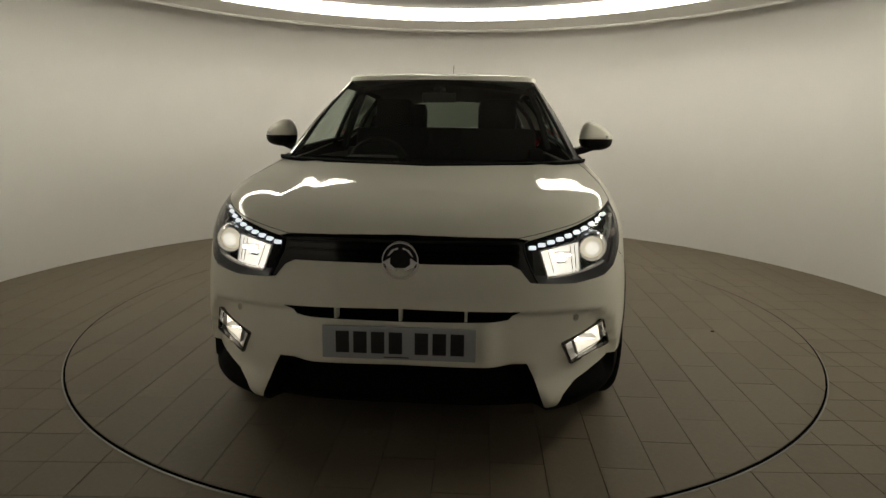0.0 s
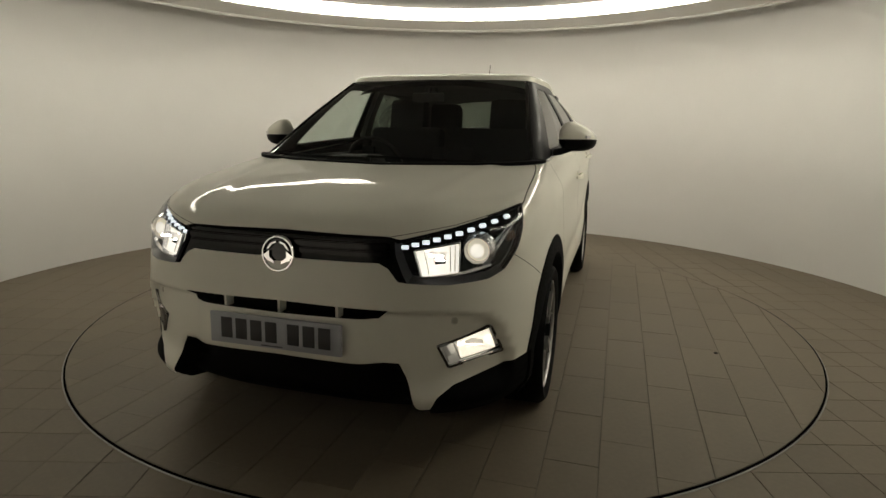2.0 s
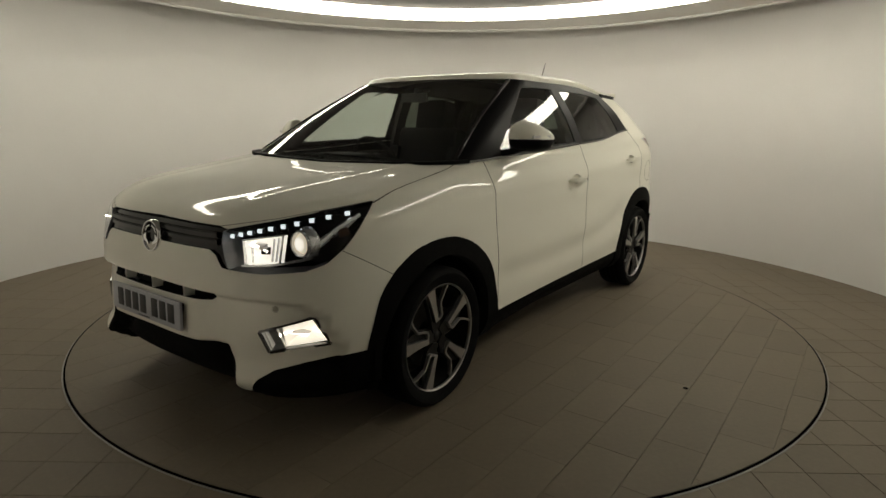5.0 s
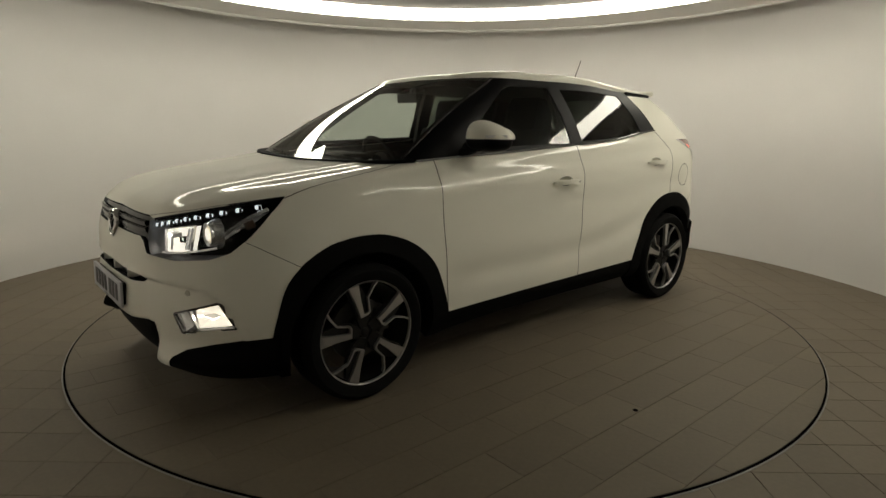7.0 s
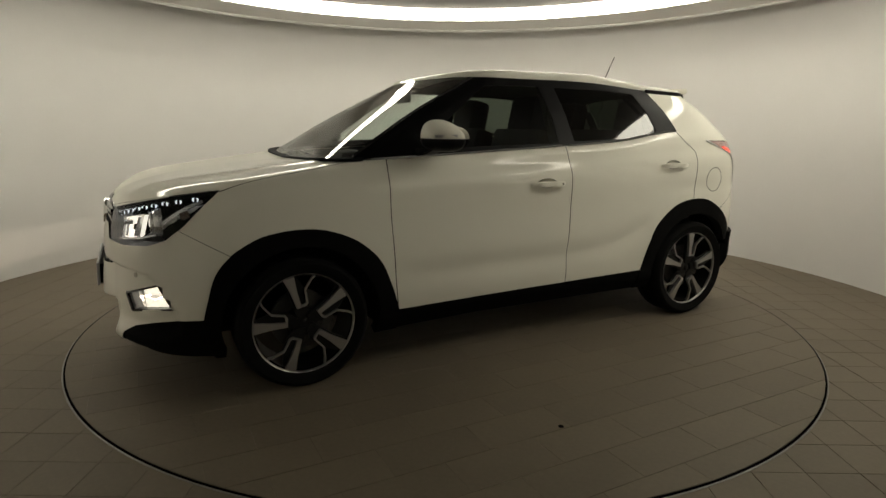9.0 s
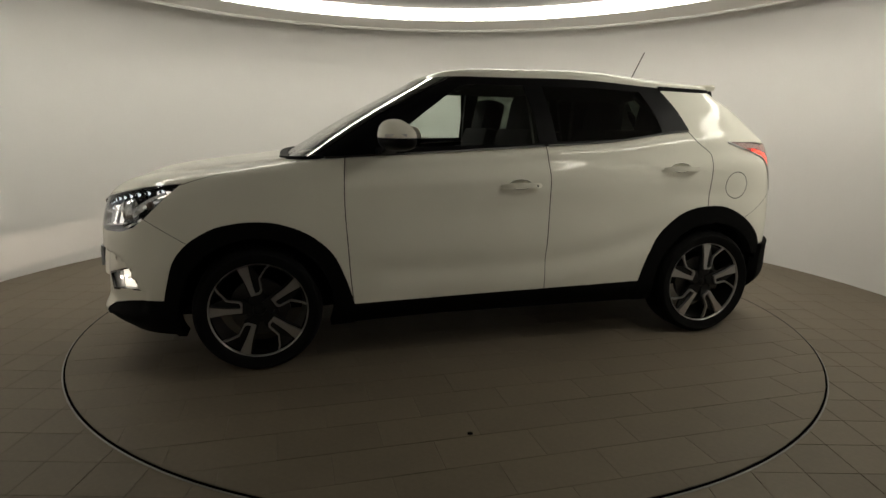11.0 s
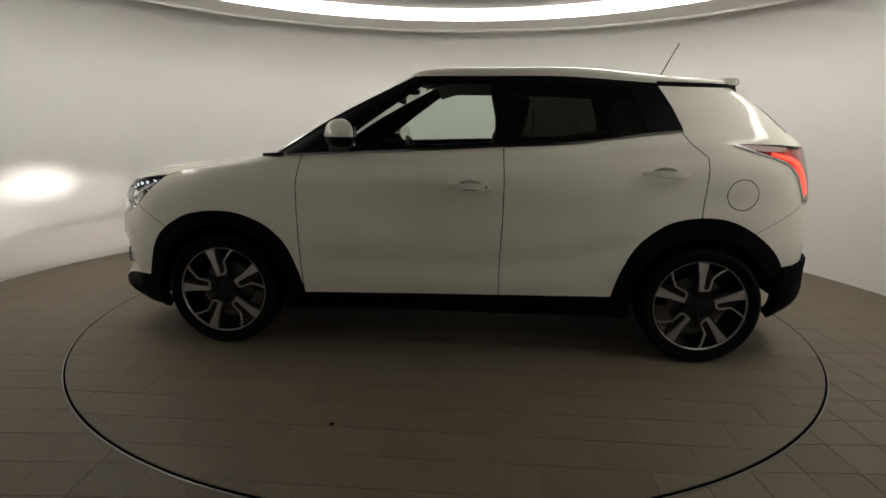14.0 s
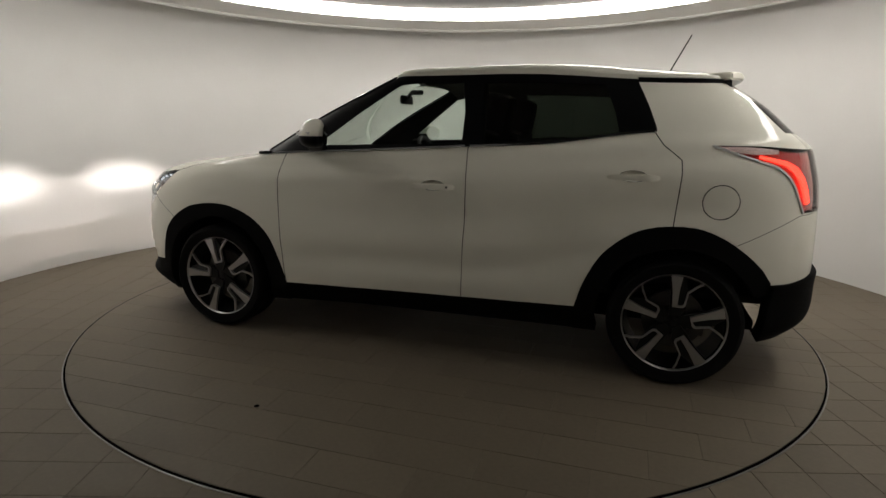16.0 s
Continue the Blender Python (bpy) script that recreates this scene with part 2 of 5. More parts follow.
def floor_and_table():
    bm = bmesh.new()
    box(bm, (-3.8, -6.6, -0.10), (3.8, 3.8, -0.0035))
    floor = tagged(part("floor", bm, GROUT, smooth=False), "tiled floor of grey-brown ceramic tiles", "floor", kind="structure")
    table = tagged(new("turntable"), "round tiled turntable with a dark rim, flush in the floor", "turntable")
    bm = bmesh.new()
    lathe(bm, [(0.001, -0.003), (RING_R - 0.012, -0.003), (RING_R - 0.012, 0.0025)], 128)
    for v in bm.verts:
        v.co.z += 0.0025
    part("base", bm, GROUT, table, sharp=30)
    bm = bmesh.new()
    lathe(bm, [(RING_R - 0.0155, -0.02), (RING_R - 0.0155, 0.004), (RING_R - 0.0145, 0.0056), (RING_R - 0.007, 0.0056), (RING_R - 0.0055, 0.006), (RING_R - 0.0055, -0.02)], 160)
    part("rim", bm, RUBBER_TRIM, table, "black rubber rim", sharp=30)
    bm = bmesh.new()
    lathe(bm, [(RING_R - 0.005, -0.003), (RING_R - 0.005, 0.002), (RING_R - 0.004, 0.0035), (RING_R - 0.0005, 0.0035), (RING_R + 0.001, 0.002), (RING_R + 0.0015, -0.003)], 160)
    tagged(part("floor_trim", bm, STEEL, sharp=30), "thin steel trim ring round the turntable", "floor trim", kind="structure")
    # tiles of the table, cut along its rim
    whole = None
    for i in range(-7, 8):
        for j in range(-13, 13):
            x0, y0 = i * TW + 0.10 + (0.2 if j % 2 else 0.0), j * TH + 0.085
            g, h = JOINT / 4, JOINT / 2
            poly = [(x0 + g, y0 + h), (x0 + TW - g, y0 + h), (x0 + TW - g, y0 + TH - h), (x0 + g, y0 + TH - h)]
            far = max(math.hypot(*p) for p in poly)
            inner = far < RING_R - 0.016
            if not inner:
                poly = clip_round(poly, RING_R - 0.016)
                if not poly:
                    continue
            cx, cy = x0 + TW / 2, y0 + TH / 2
            local = [(x - cx, y - cy) for x, y in poly]
            if inner:
                if whole is None:
                    whole = mesh_of("tile", tile_mesh(local, 0.006), TILE, False)
                ob = new("tile", whole)
            else:
                ob = new("tile", mesh_of("tile", tile_mesh(local, 0.006), TILE, False))
            ob.parent = table
            ob.matrix_basis = pose(cx, cy, 0.008 + random.uniform(-0.0004, 0.0004))
    # square tiles of the floor round it, laid in a straight grid
    h = SQ / 2 - JOINT / 2
    square = [(-h, -h), (h, -h), (h, h), (-h, h)]
    plain = mesh_of("tile", tile_mesh(square, 0.006), TILE, False)
    rest = bmesh.new()
    for i in range(-12, 27):
        for j in range(-14, 29):
            cx, cy = SQ_X + (i + 0.5) * SQ, SQ_Y + (j + 0.5) * SQ
            near = math.hypot(max(abs(cx) - SQ / 2, 0), max(abs(cy) - SQ / 2, 0))
            far = math.hypot(abs(cx) + SQ / 2, abs(cy) + SQ / 2)
            if far < RING_R - 0.01 or near > WALL_R + 0.05 and (abs(cx) > 1.45 or cy > 0) or cy < -4.4:
                continue
            m = pose(cx, cy, random.uniform(-0.0005, 0.0003))
            if -3.0 < cy < 0.1:
                ob = new("tile", plain)
                ob.parent = floor
                ob.matrix_basis = m
            else:
                rest.from_mesh(plain)
                for v in rest.verts[-3 * len(square):]:
                    v.co = m @ v.co
    tagged(part("far_tile", rest, TILE, floor, smooth=False), "grey-brown square floor tiles", kind="stuff")
    # small drain plug in the table
    bm = bmesh.new()
    cyl(bm, (0, 0, 0.0), (0, 0, 0.0105), 0.012, seg=16)
    plug = part("bolt", bm, RUBBER_TRIM, table, "small dark bolt head")
    plug.matrix_basis = pose(*BOLT, 0)
    return table


BOLT = (0.342, 1.687)


# ---- the car's skin ----
def spline(rows, sub):
    """Catmull-Rom through rows of equal length."""
    out = []
    n = len(rows)
    for k in range(n - 1):
        p0 = rows[k - 1] if k else 2 * rows[0] - rows[1]
        p1, p2 = rows[k], rows[k + 1]
        p3 = rows[k + 2] if k + 2 < n else 2 * rows[-1] - rows[-2]
        for s in range(sub):
            t = s / sub
            out.append(0.5 * (2 * p1 + (p2 - p0) * t + (2 * p0 - 5 * p1 + 4 * p2 - p3) * t * t + (3 * p1 - p0 - 3 * p2 + p3) * t ** 3))
    out.append(rows[-1])
    return out


def smooth_knots(xs, ys, x):
    xs, ys = np.array(xs, float), np.array(ys, float)
    m = np.gradient(ys, xs)
    k = np.clip(np.searchsorted(xs, x) - 1, 0, len(xs) - 2)
    h = xs[k + 1] - xs[k]
    t = (x - xs[k]) / h
    return ((2 * t ** 3 - 3 * t * t + 1) * ys[k] + (t ** 3 - 2 * t * t + t) * h * m[k]
            + (-2 * t ** 3 + 3 * t * t) * ys[k + 1] + (t ** 3 - t * t) * h * m[k + 1])


NF, NS, NR = 46, 70, 30


def quarter(x_end, x_mid, w, n, count):
    f = np.linspace(0, math.pi / 2, 600)
    x = x_mid + (x_end - x_mid) * np.cos(f) ** (2 / n)
    y = w * np.sin(f) ** (2 / n)
    d = np.concatenate([[0], np.cumsum(np.hypot(np.diff(x), np.diff(y)))])
    s = np.linspace(0, d[-1], count + 1)
    return np.interp(s, d, x), np.interp(s, d, y)


def outline(front, rear, widths, heights):
    """Half a line round the car, from the middle of the nose to the middle of the tail."""
    xf, n1, m1 = front
    xr, n2, m2 = rear
    ax, ay = quarter(xf, m1, widths[0], n1, NF)
    cx, cy = quarter(xr, m2, widths[2], n2, NR)
    sx = np.linspace(m1, m2, NS + 1)
    sy = smooth_knots([0, 0.5, 1], widths, np.linspace(0, 1, NS + 1))
    x = np.concatenate([ax, sx[1:], cx[::-1][1:]])
    y = np.concatenate([ay, sy[1:], cy[::-1][1:]])
    u = np.concatenate([np.linspace(0, 0.3, NF + 1), np.linspace(0.3, 0.7, NS + 1)[1:], np.linspace(0.7, 1, NR + 1)[1:]])
    knots = [0, 0.15, 0.3, 0.5, 0.7, 0.85, 1] if len(heights) == 7 else [0, 0.15, 0.3, 0.5, 0.6, 0.7, 0.85, 1]
    z = smooth_knots(knots, heights, u)
    return np.stack([x, y, z], -1)


BODY = [
    outline((2.03, 3.2, 1.2), (-1.89, 3.2, -1.2), (0.845, 0.80, 0.845), (0.185, 0.185, 0.20, 0.22, 0.23, 0.255, 0.255)),
    outline((2.135, 3.2, 1.2), (-1.965, 3.3, -1.2), (0.880, 0.855, 0.885), (0.27, 0.27, 0.28, 0.29, 0.30, 0.34, 0.35)),
    outline((2.138, 3.2, 1.2), (-1.975, 3.3, -1.2), (0.885, 0.873, 0.888), (0.40, 0.39, 0.37, 0.37, 0.39, 0.48, 0.50)),
    outline((2.130, 3.2, 1.2), (-1.98, 3.3, -1.2), (0.893, 0.882, 0.896), (0.52, 0.50, 0.50, 0.50, 0.52, 0.58, 0.60)),
    outline((2.115, 3.2, 1.2), (-1.975, 3.4, -1.2), (0.890, 0.878, 0.893), (0.62, 0.62, 0.63, 0.63, 0.65, 0.70, 0.70)),
    outline((2.11, 3.2, 1.2), (-1.97, 3.4, -1.2), (0.878, 0.870, 0.885), (0.70, 0.72, 0.77, 0.77, 0.80, 0.84, 0.84)),
    outline((2.09, 3.2, 1.2), (-1.955, 3.4, -1.2), (0.865, 0.872, 0.880), (0.775, 0.81, 0.87, 0.90, 0.93, 0.97, 0.98)),
    outline((2.055, 3.2, 1.15), (-1.93, 3.4, -1.2), (0.845, 0.858, 0.868), (0.86, 0.885, 0.945, 0.98, 1.02, 1.07, 1.08)),
    outline((1.93, 3.2, 1.05), (-1.91, 3.6, -1.15), (0.820, 0.838, 0.845), (0.93, 0.955, 1.0, 1.04, 1.09, 1.13, 1.14)),
    outline((1.58, 3.6, 0.92), (-1.872, 3.8, -1.12), (0.802, 0.824, 0.822), (0.995, 1.0, 1.035, 1.082, 1.112, 1.155, 1.175, 1.17)),
    outline((1.14, 4.0, 0.75), (-1.82, 4.2, -1.1), (0.778, 0.802, 0.784), (1.035, 1.05, 1.075, 1.125, 1.152, 1.212, 1.215, 1.20)),
]
CABIN_ROWS = [
    BODY[-1],
    outline((0.765, 4.0, 0.40), (-1.680, 4.2, -1.1), (0.700, 0.714, 0.697), (1.27, 1.275, 1.285, 1.315, 1.35, 1.345, 1.34)),
    outline((0.335, 4.0, 0.0), (-1.505, 5.0, -1.1), (0.598, 0.606, 0.588), (1.505, 1.50, 1.50, 1.500, 1.468, 1.458, 1.465)),
]
ROOF_ROWS = [
    CABIN_ROWS[-1],
    outline((0.27, 4.0, -0.05), (-1.515, 5.0, -1.1), (0.584, 0.590, 0.572), (1.536, 1.535, 1.538, 1.539, 1.498, 1.484, 1.490)),
    outline((0.08, 4.0, -0.2), (-1.525, 4.5, -1.15), (0.44, 0.45, 0.43), (1.561, 1.559, 1.560, 1.561, 1.523, 1.502, 1.507)),
    outline((-0.08, 3.5, -0.35), (-1.53, 4.0, -1.2), (0.22, 0.23, 0.21), (1.575, 1.575, 1.575, 1.573, 1.536, 1.516, 1.517)),
    outline((-0.15, 3.0, -0.4), (-1.535, 3.0, -1.25), (0.0, 0.0, 0.0), (1.579, 1.580, 1.580, 1.577, 1.540, 1.521, 1.521)),
]


def skin(rows, sub):
    bm = bmesh.new()
    grid = [[bm.verts.new(p) for p in row] for row in spline(rows, sub)]
    for A, B in zip(grid, grid[1:]):
        for k in range(len(A) - 1):
            try:
                bm.faces.new((A[k], B[k], B[k + 1], A[k + 1]))
            except ValueError:
                pass
    bmesh.ops.remove_doubles(bm, verts=bm.verts[:], dist=1e-5)
    bm.normal_update()
    up = sum((f.normal.y * f.calc_area() for f in bm.faces if f.calc_center_median().y > 0.4), 0.0)
    if up < 0:
        bmesh.ops.reverse_faces(bm, faces=bm.faces[:])
    bm.normal_update()
    return bm


def step(a, b, x):
    t = min(1.0, max(0.0, (x - a) / (b - a)))
    return t * t * (3 - 2 * t)


def bell(x, w):
    return math.exp(-(x / w) ** 2)


def press(c):
    """Pressed creases of the lower body: bumper ledge, bonnet ridges, shoulder, door foot and haunch."""
    x, y, z = c
    if x > 1.55 and z < 0.66:
        top = float(np.interp(y, [0.0, 0.40, 0.60, 0.70, 0.745, 0.785, 0.80], [0.622, 0.606, 0.602, 0.588, 0.55, 0.44, 0.30]))
        k = step(0.0, 0.011, top - z) * step(0.30, 0.42, y) * step(0.27, 0.36, z)
        x -= 0.030 * k
        y -= 0.016 * k
    if x > 1.6 and z < 0.42:
        inner = 0.425 + max(0.0, 0.42 - z) * 0.45
        x -= 0.075 * step(inner, inner - 0.04, y) * step(0.42, 0.40, z)
    if x > 0.95 and z > 0.80 and y < 0.74:
        yc = 0.56 - 0.13 * (x - 1.05)
        z += 0.009 * bell(y - yc, 0.05) * step(0.95, 1.15, x) * step(2.06, 1.85, x) + 0.008 * step(yc, yc - 0.12, y) * step(2.05, 1.7, x) * step(0.95, 1.2, x)
    if y > 0.6 and -1.9 < x < 1.75:
        zs = float(np.interp(x, [-0.6, 0.3, 0.8, 1.05, 1.3, 1.6], [0.985, 0.955, 0.935, 0.925, 0.86, 0.82]))
        y += 0.007 * bell(z - zs, 0.045) * step(-0.9, 0.1, x) * step(1.15, 0.85, x)
        y -= 0.004 * bell(z - zs - 0.08, 0.05) * step(-0.9, 0.1, x) * step(1.15, 0.85, x)
        zl = float(np.interp(x, [-1.0, -0.6, -0.2, 0.9], [0.60, 0.47, 0.43, 0.42]))
        y -= 0.014 * bell(z - zl - 0.07, 0.07) * step(-1.1, -0.8, x) * step(0.95, 0.7, x)
        y += 0.005 * bell(x + 1.45, 0.30) * bell(z - 1.02, 0.07) - 0.006 * bell(x + 1.3, 0.3) * bell(z - 0.86, 0.05)
    return Vector((x, y, z))


def cut(bm, line, ax, test=None):
    """Cut the skin along a line drawn in the plane of axes ax (0 x, 1 y, 2 z)."""
    third = 3 - ax[0] - ax[1]
    for (a0, b0), (a1, b1) in zip(line, line[1:]):
        if abs(a1 - a0) + abs(b1 - b0) < 1e-6:
            continue
        pick = set()
        la, ha, lb, hb = min(a0, a1) - 1e-4, max(a0, a1) + 1e-4, min(b0, b1) - 1e-4, max(b0, b1) + 1e-4
        for f in bm.faces:
            va = [v.co[ax[0]] for v in f.verts]
            if max(va) < la or min(va) > ha:
                continue
            vb = [v.co[ax[1]] for v in f.verts]
            if max(vb) < lb or min(vb) > hb:
                continue
            if test and not test(f.calc_center_median()):
                continue
            pick.add(f)
        if not pick:
            continue
        co, no = Vector((0, 0, 0)), Vector((0, 0, 0))
        co[ax[0]], co[ax[1]] = a0, b0
        no[ax[0]], no[ax[1]] = b1 - b0, a0 - a1
        geom = list(pick) + list({e for f in pick for e in f.edges}) + list({v for f in pick for v in f.verts})
        bmesh.ops.bisect_plane(bm, geom=geom, dist=1e-5, plane_co=co, plane_no=no.normalized())


def circle(cx, cy, r, n=40, a0=0, a1=360):
    return [(cx + r * math.cos(radians(a0 + (a1 - a0) * k / n)), cy + r * math.sin(radians(a0 + (a1 - a0) * k / n))) for k in range(n + 1)]


# lines of the panels: side view (x, z) and front view (y, z)
WHEEL_Z = 0.314
ARCH_F = [(1.735, 0.385), (1.72, 0.45), (1.68, 0.58), (1.61, 0.665), (1.50, 0.73), (1.40, 0.755), (1.30, 0.762), (1.18, 0.748), (1.04, 0.69), (0.93, 0.59), (0.865, 0.45), (0.825, 0.32)]
ARCH_R = [(-0.83, 0.35), (-0.872, 0.49), (-0.95, 0.63), (-1.065, 0.73), (-1.17, 0.772), (-1.28, 0.785), (-1.40, 0.772), (-1.53, 0.71), (-1.64, 0.62), (-1.70, 0.54)]
SEAM_A = [(0.825, 0.30), (0.84, 0.45), (0.852, 0.63), (0.862, 0.80), (0.862, 0.95), (0.845, 1.10)]
SEAM_B = [(-0.238, 0.30), (-0.24, 0.56), (-0.25, 0.75), (-0.252, 0.95), (-0.24, 1.20)]
SEAM_C = [(-1.257, 0.76), (-1.268, 0.90), (-1.278, 1.03), (-1.272, 1.09), (-1.19, 1.155), (-1.12, 1.25)]
SILL = [(0.9, 0.318), (-0.24, 0.338), (-0.86, 0.352)]
HOOD_TOP = [(1.70, 0.782), (1.60, 0.782), (1.45, 0.778), (1.30, 0.772), (1.15, 0.762), (1.06, 0.748), (1.0, 0.725)]
HOOD_FRONT = [(0.0, 0.862), (0.40, 0.857), (0.60, 0.893), (0.72, 0.925), (0.80, 0.952)]
BUMPER_LINE = [(1.82, 0.785), (1.60, 0.655)]
LAMP = [(0.435, 0.850), (0.60, 0.888), (0.72, 0.922), (0.80, 0.952), (0.86, 0.95), (0.86, 0.80), (0.80, 0.745), (0.74, 0.712), (0.60, 0.700), (0.47, 0.708), (0.455, 0.735), (0.425, 0.80), (0.418, 0.84)]
LAMP_SIDE = [(1.60, 0.968), (1.70, 0.885), (1.80, 0.785), (1.86, 0.735), (1.95, 0.70)]
GRILLE = [(0.0, 0.862), (0.40, 0.857), (0.435, 0.850), (0.418, 0.84), (0.425, 0.80), (0.455, 0.735), (0.47, 0.708), (0.44, 0.712), (0.405, 0.755), (0.37, 0.772), (0.0, 0.770)]
SLOT = [(0.0, 0.618), (0.41, 0.612), (0.37, 0.578), (0.0, 0.574)]
FOG = [(0.565, 0.478), (0.725, 0.535), (0.760, 0.430), (0.60, 0.402)]
CHIN = [(0.0, 0.425), (0.44, 0.418), (0.465, 0.37), (0.512, 0.250), (0.55, 0.252), (0.575, 0.300), (0.62, 0.335), (0.70, 0.360), (0.80, 0.382), (0.95, 0.388)]
TAIL = [(-1.40, 1.155), (-1.50, 1.12), (-1.60, 1.088), (-1.68, 1.06), (-1.745, 1.0), (-1.785, 0.92), (-1.81, 0.86), (-1.88, 0.862), (-2.0, 0.862), (-2.0, 1.135), (-1.80, 1.142), (-1.60, 1.155)]
TAIL_RING = [(-1.40, 1.155), (-1.50, 1.12), (-1.60, 1.088), (-1.68, 1.06), (-1.745, 1.0), (-1.785, 0.92), (-1.81, 0.86), (-2.0, 0.862)]
REAR_LINE = [(-1.50, 0.69), (-1.80, 0.845), (-2.0, 0.862)]
REAR_SKIRT = [(-1.66, 0.53), (-1.78, 0.53), (-1.90, 0.545), (-2.1, 0.55)]
FUEL = (-1.452, 0.905, 0.078)
QUARTER = [(-1.035, 1.51), (-1.06, 1.45), (-1.115, 1.335), (-1.155, 1.235), (-1.16, 1.20)]
WIN_F = [(0.66, 1.115), (0.60, 1.165), (0.42, 1.30), (0.235, 1.43), (0.20, 1.452), (0.10, 1.462), (-0.165, 1.462), (-0.20, 1.30), (-0.205, 1.142)]
WIN_R = [(-0.315, 1.152), (-0.30, 1.30), (-0.275, 1.458), (-0.60, 1.458), (-0.905, 1.442), (-0.965, 1.30), (-0.985, 1.215), (-0.93, 1.190), (-0.80, 1.172), (-0.60, 1.162)]


def fine(line, n=5):
    return [(float(p[0]), float(p[1])) for p in spline([np.array(q, float) for q in line], n)]


ARCH_F, ARCH_R = fine(ARCH_F, 4), fine(ARCH_R, 5)
SEAM_A = fine(SEAM_A, 3)
HOOD_TOP = fine(HOOD_TOP, 3)
CUPS = ((-0.075, 0.926), (-1.065, 1.009))


def below(line, x):
    xs = [p[0] for p in line]
    zs = [p[1] for p in line]
    if xs[0] > xs[-1]:
        xs, zs = xs[::-1], zs[::-1]
    return float(np.interp(x, xs, zs))


def x_at(line, z):
    zs = [p[1] for p in line]
    xs = [p[0] for p in line]
    if zs[0] > zs[-1]:
        xs, zs = xs[::-1], zs[::-1]
    return float(np.interp(z, zs, xs))


def name_low(c, n):
    x, y, z = c
    for wx in (1.3, -1.3):
        if math.hypot(x - wx, z - WHEEL_Z) < 0.372 and y > 0.5:
            return None
    if x > 1.45:
        if in_poly(y, z, LAMP) and z > below(LAMP_SIDE, x):
            return "headlight"
        if x > 1.8 and in_poly(y, z, GRILLE):
            return "grille"
        if x > 1.8 and in_poly(y, z, SLOT):
            return "lower_grille"
        if x > 1.7 and in_poly(y, z, FOG):
            return "fog_lamp"
        if x > 1.7 and z < below(CHIN, y):
            return "front_skirt"
    if 0.8 < x < 1.75 and z < 0.8 and (in_poly(x, z, ARCH_F + [(0.825, 0.1), (1.735, 0.1)])):
        return "front_cladding"
    if x < -1.5 and z < 0.475 and x > -1.70 + (0.54 - z) * 0.1026:
        return None
    if -1.705 < x < -0.8 and in_poly(x, z, ARCH_R + [(-1.66, 0.1), (-0.83, 0.1)]):
        return "rear_cladding"
    if -1.3 < x < 1.3 and z < below(SILL, x):
        return "sill"
    if x > 1.0:
        if x > 1.63 and z > below(HOOD_FRONT, y) or x <= 1.63 and z > 0.90 and y < below(HOOD_TOP, x):
            return "hood"
        if z < 0.655 and x > 1.5 or z >= 0.655 and x > (x_at(BUMPER_LINE, z) if z < 0.785 else 1.82):
            return "front_bumper"
    for k, (hx, hz) in enumerate(CUPS):
        if y > 0.6 and math.hypot((x - hx) / 0.062, (z - hz) / 0.025) < 1:
            return ("cup_front", "cup_rear")[k]
    if x > x_at(SEAM_A, z):
        return "fender"
    if x > x_at(SEAM_B, z):
        return "front_door"
    if z < 0.76 and x > -1.2 or x > x_at(SEAM_C, z) and z >= 0.76:
        return "rear_door"
    if x < -1.38 and in_poly(x, z, TAIL) and y > 0.42:
        return "tail_lamp"
    if x < -1.5 and z < below(REAR_SKIRT, x):
        return "rear_skirt"
    if x < -1.5 and z < below(REAR_LINE, x):
        return "rear_bumper"
    if math.hypot(x - FUEL[0], z - FUEL[1]) < FUEL[2] and y > 0.6:
        return "fuel_flap"
    if x < -1.7 and y < 0.60:
        return "tailgate"
    return "quarter_panel"


def name_cabin(c, n):
    x, y, z = c
    side = y > 0.3 and abs(n.y) > 0.45
    if x > x_at(QUARTER, z):
        if side and in_poly(x, z, WIN_F):
            return "front_window"
        if side and in_poly(x, z, WIN_R):
            return "rear_window"
        if n.x > 0.30 and y < EDGE_A - (z - 1.05) * EDGE_LEAN:
            return "windscreen"
        return "pillar_trim"
    if n.x < -0.5 and y < 0.60 - (z - 1.2) * 0.42 and z < 1.46 and z > 1.22:
        return "rear_screen"
    if n.x < -0.5 and y < 0.66 - (z - 1.2) * 0.42:
        return "rear_frame"
    return "rear_pillar"


EDGE_A, EDGE_LEAN = 0.73, 0.38


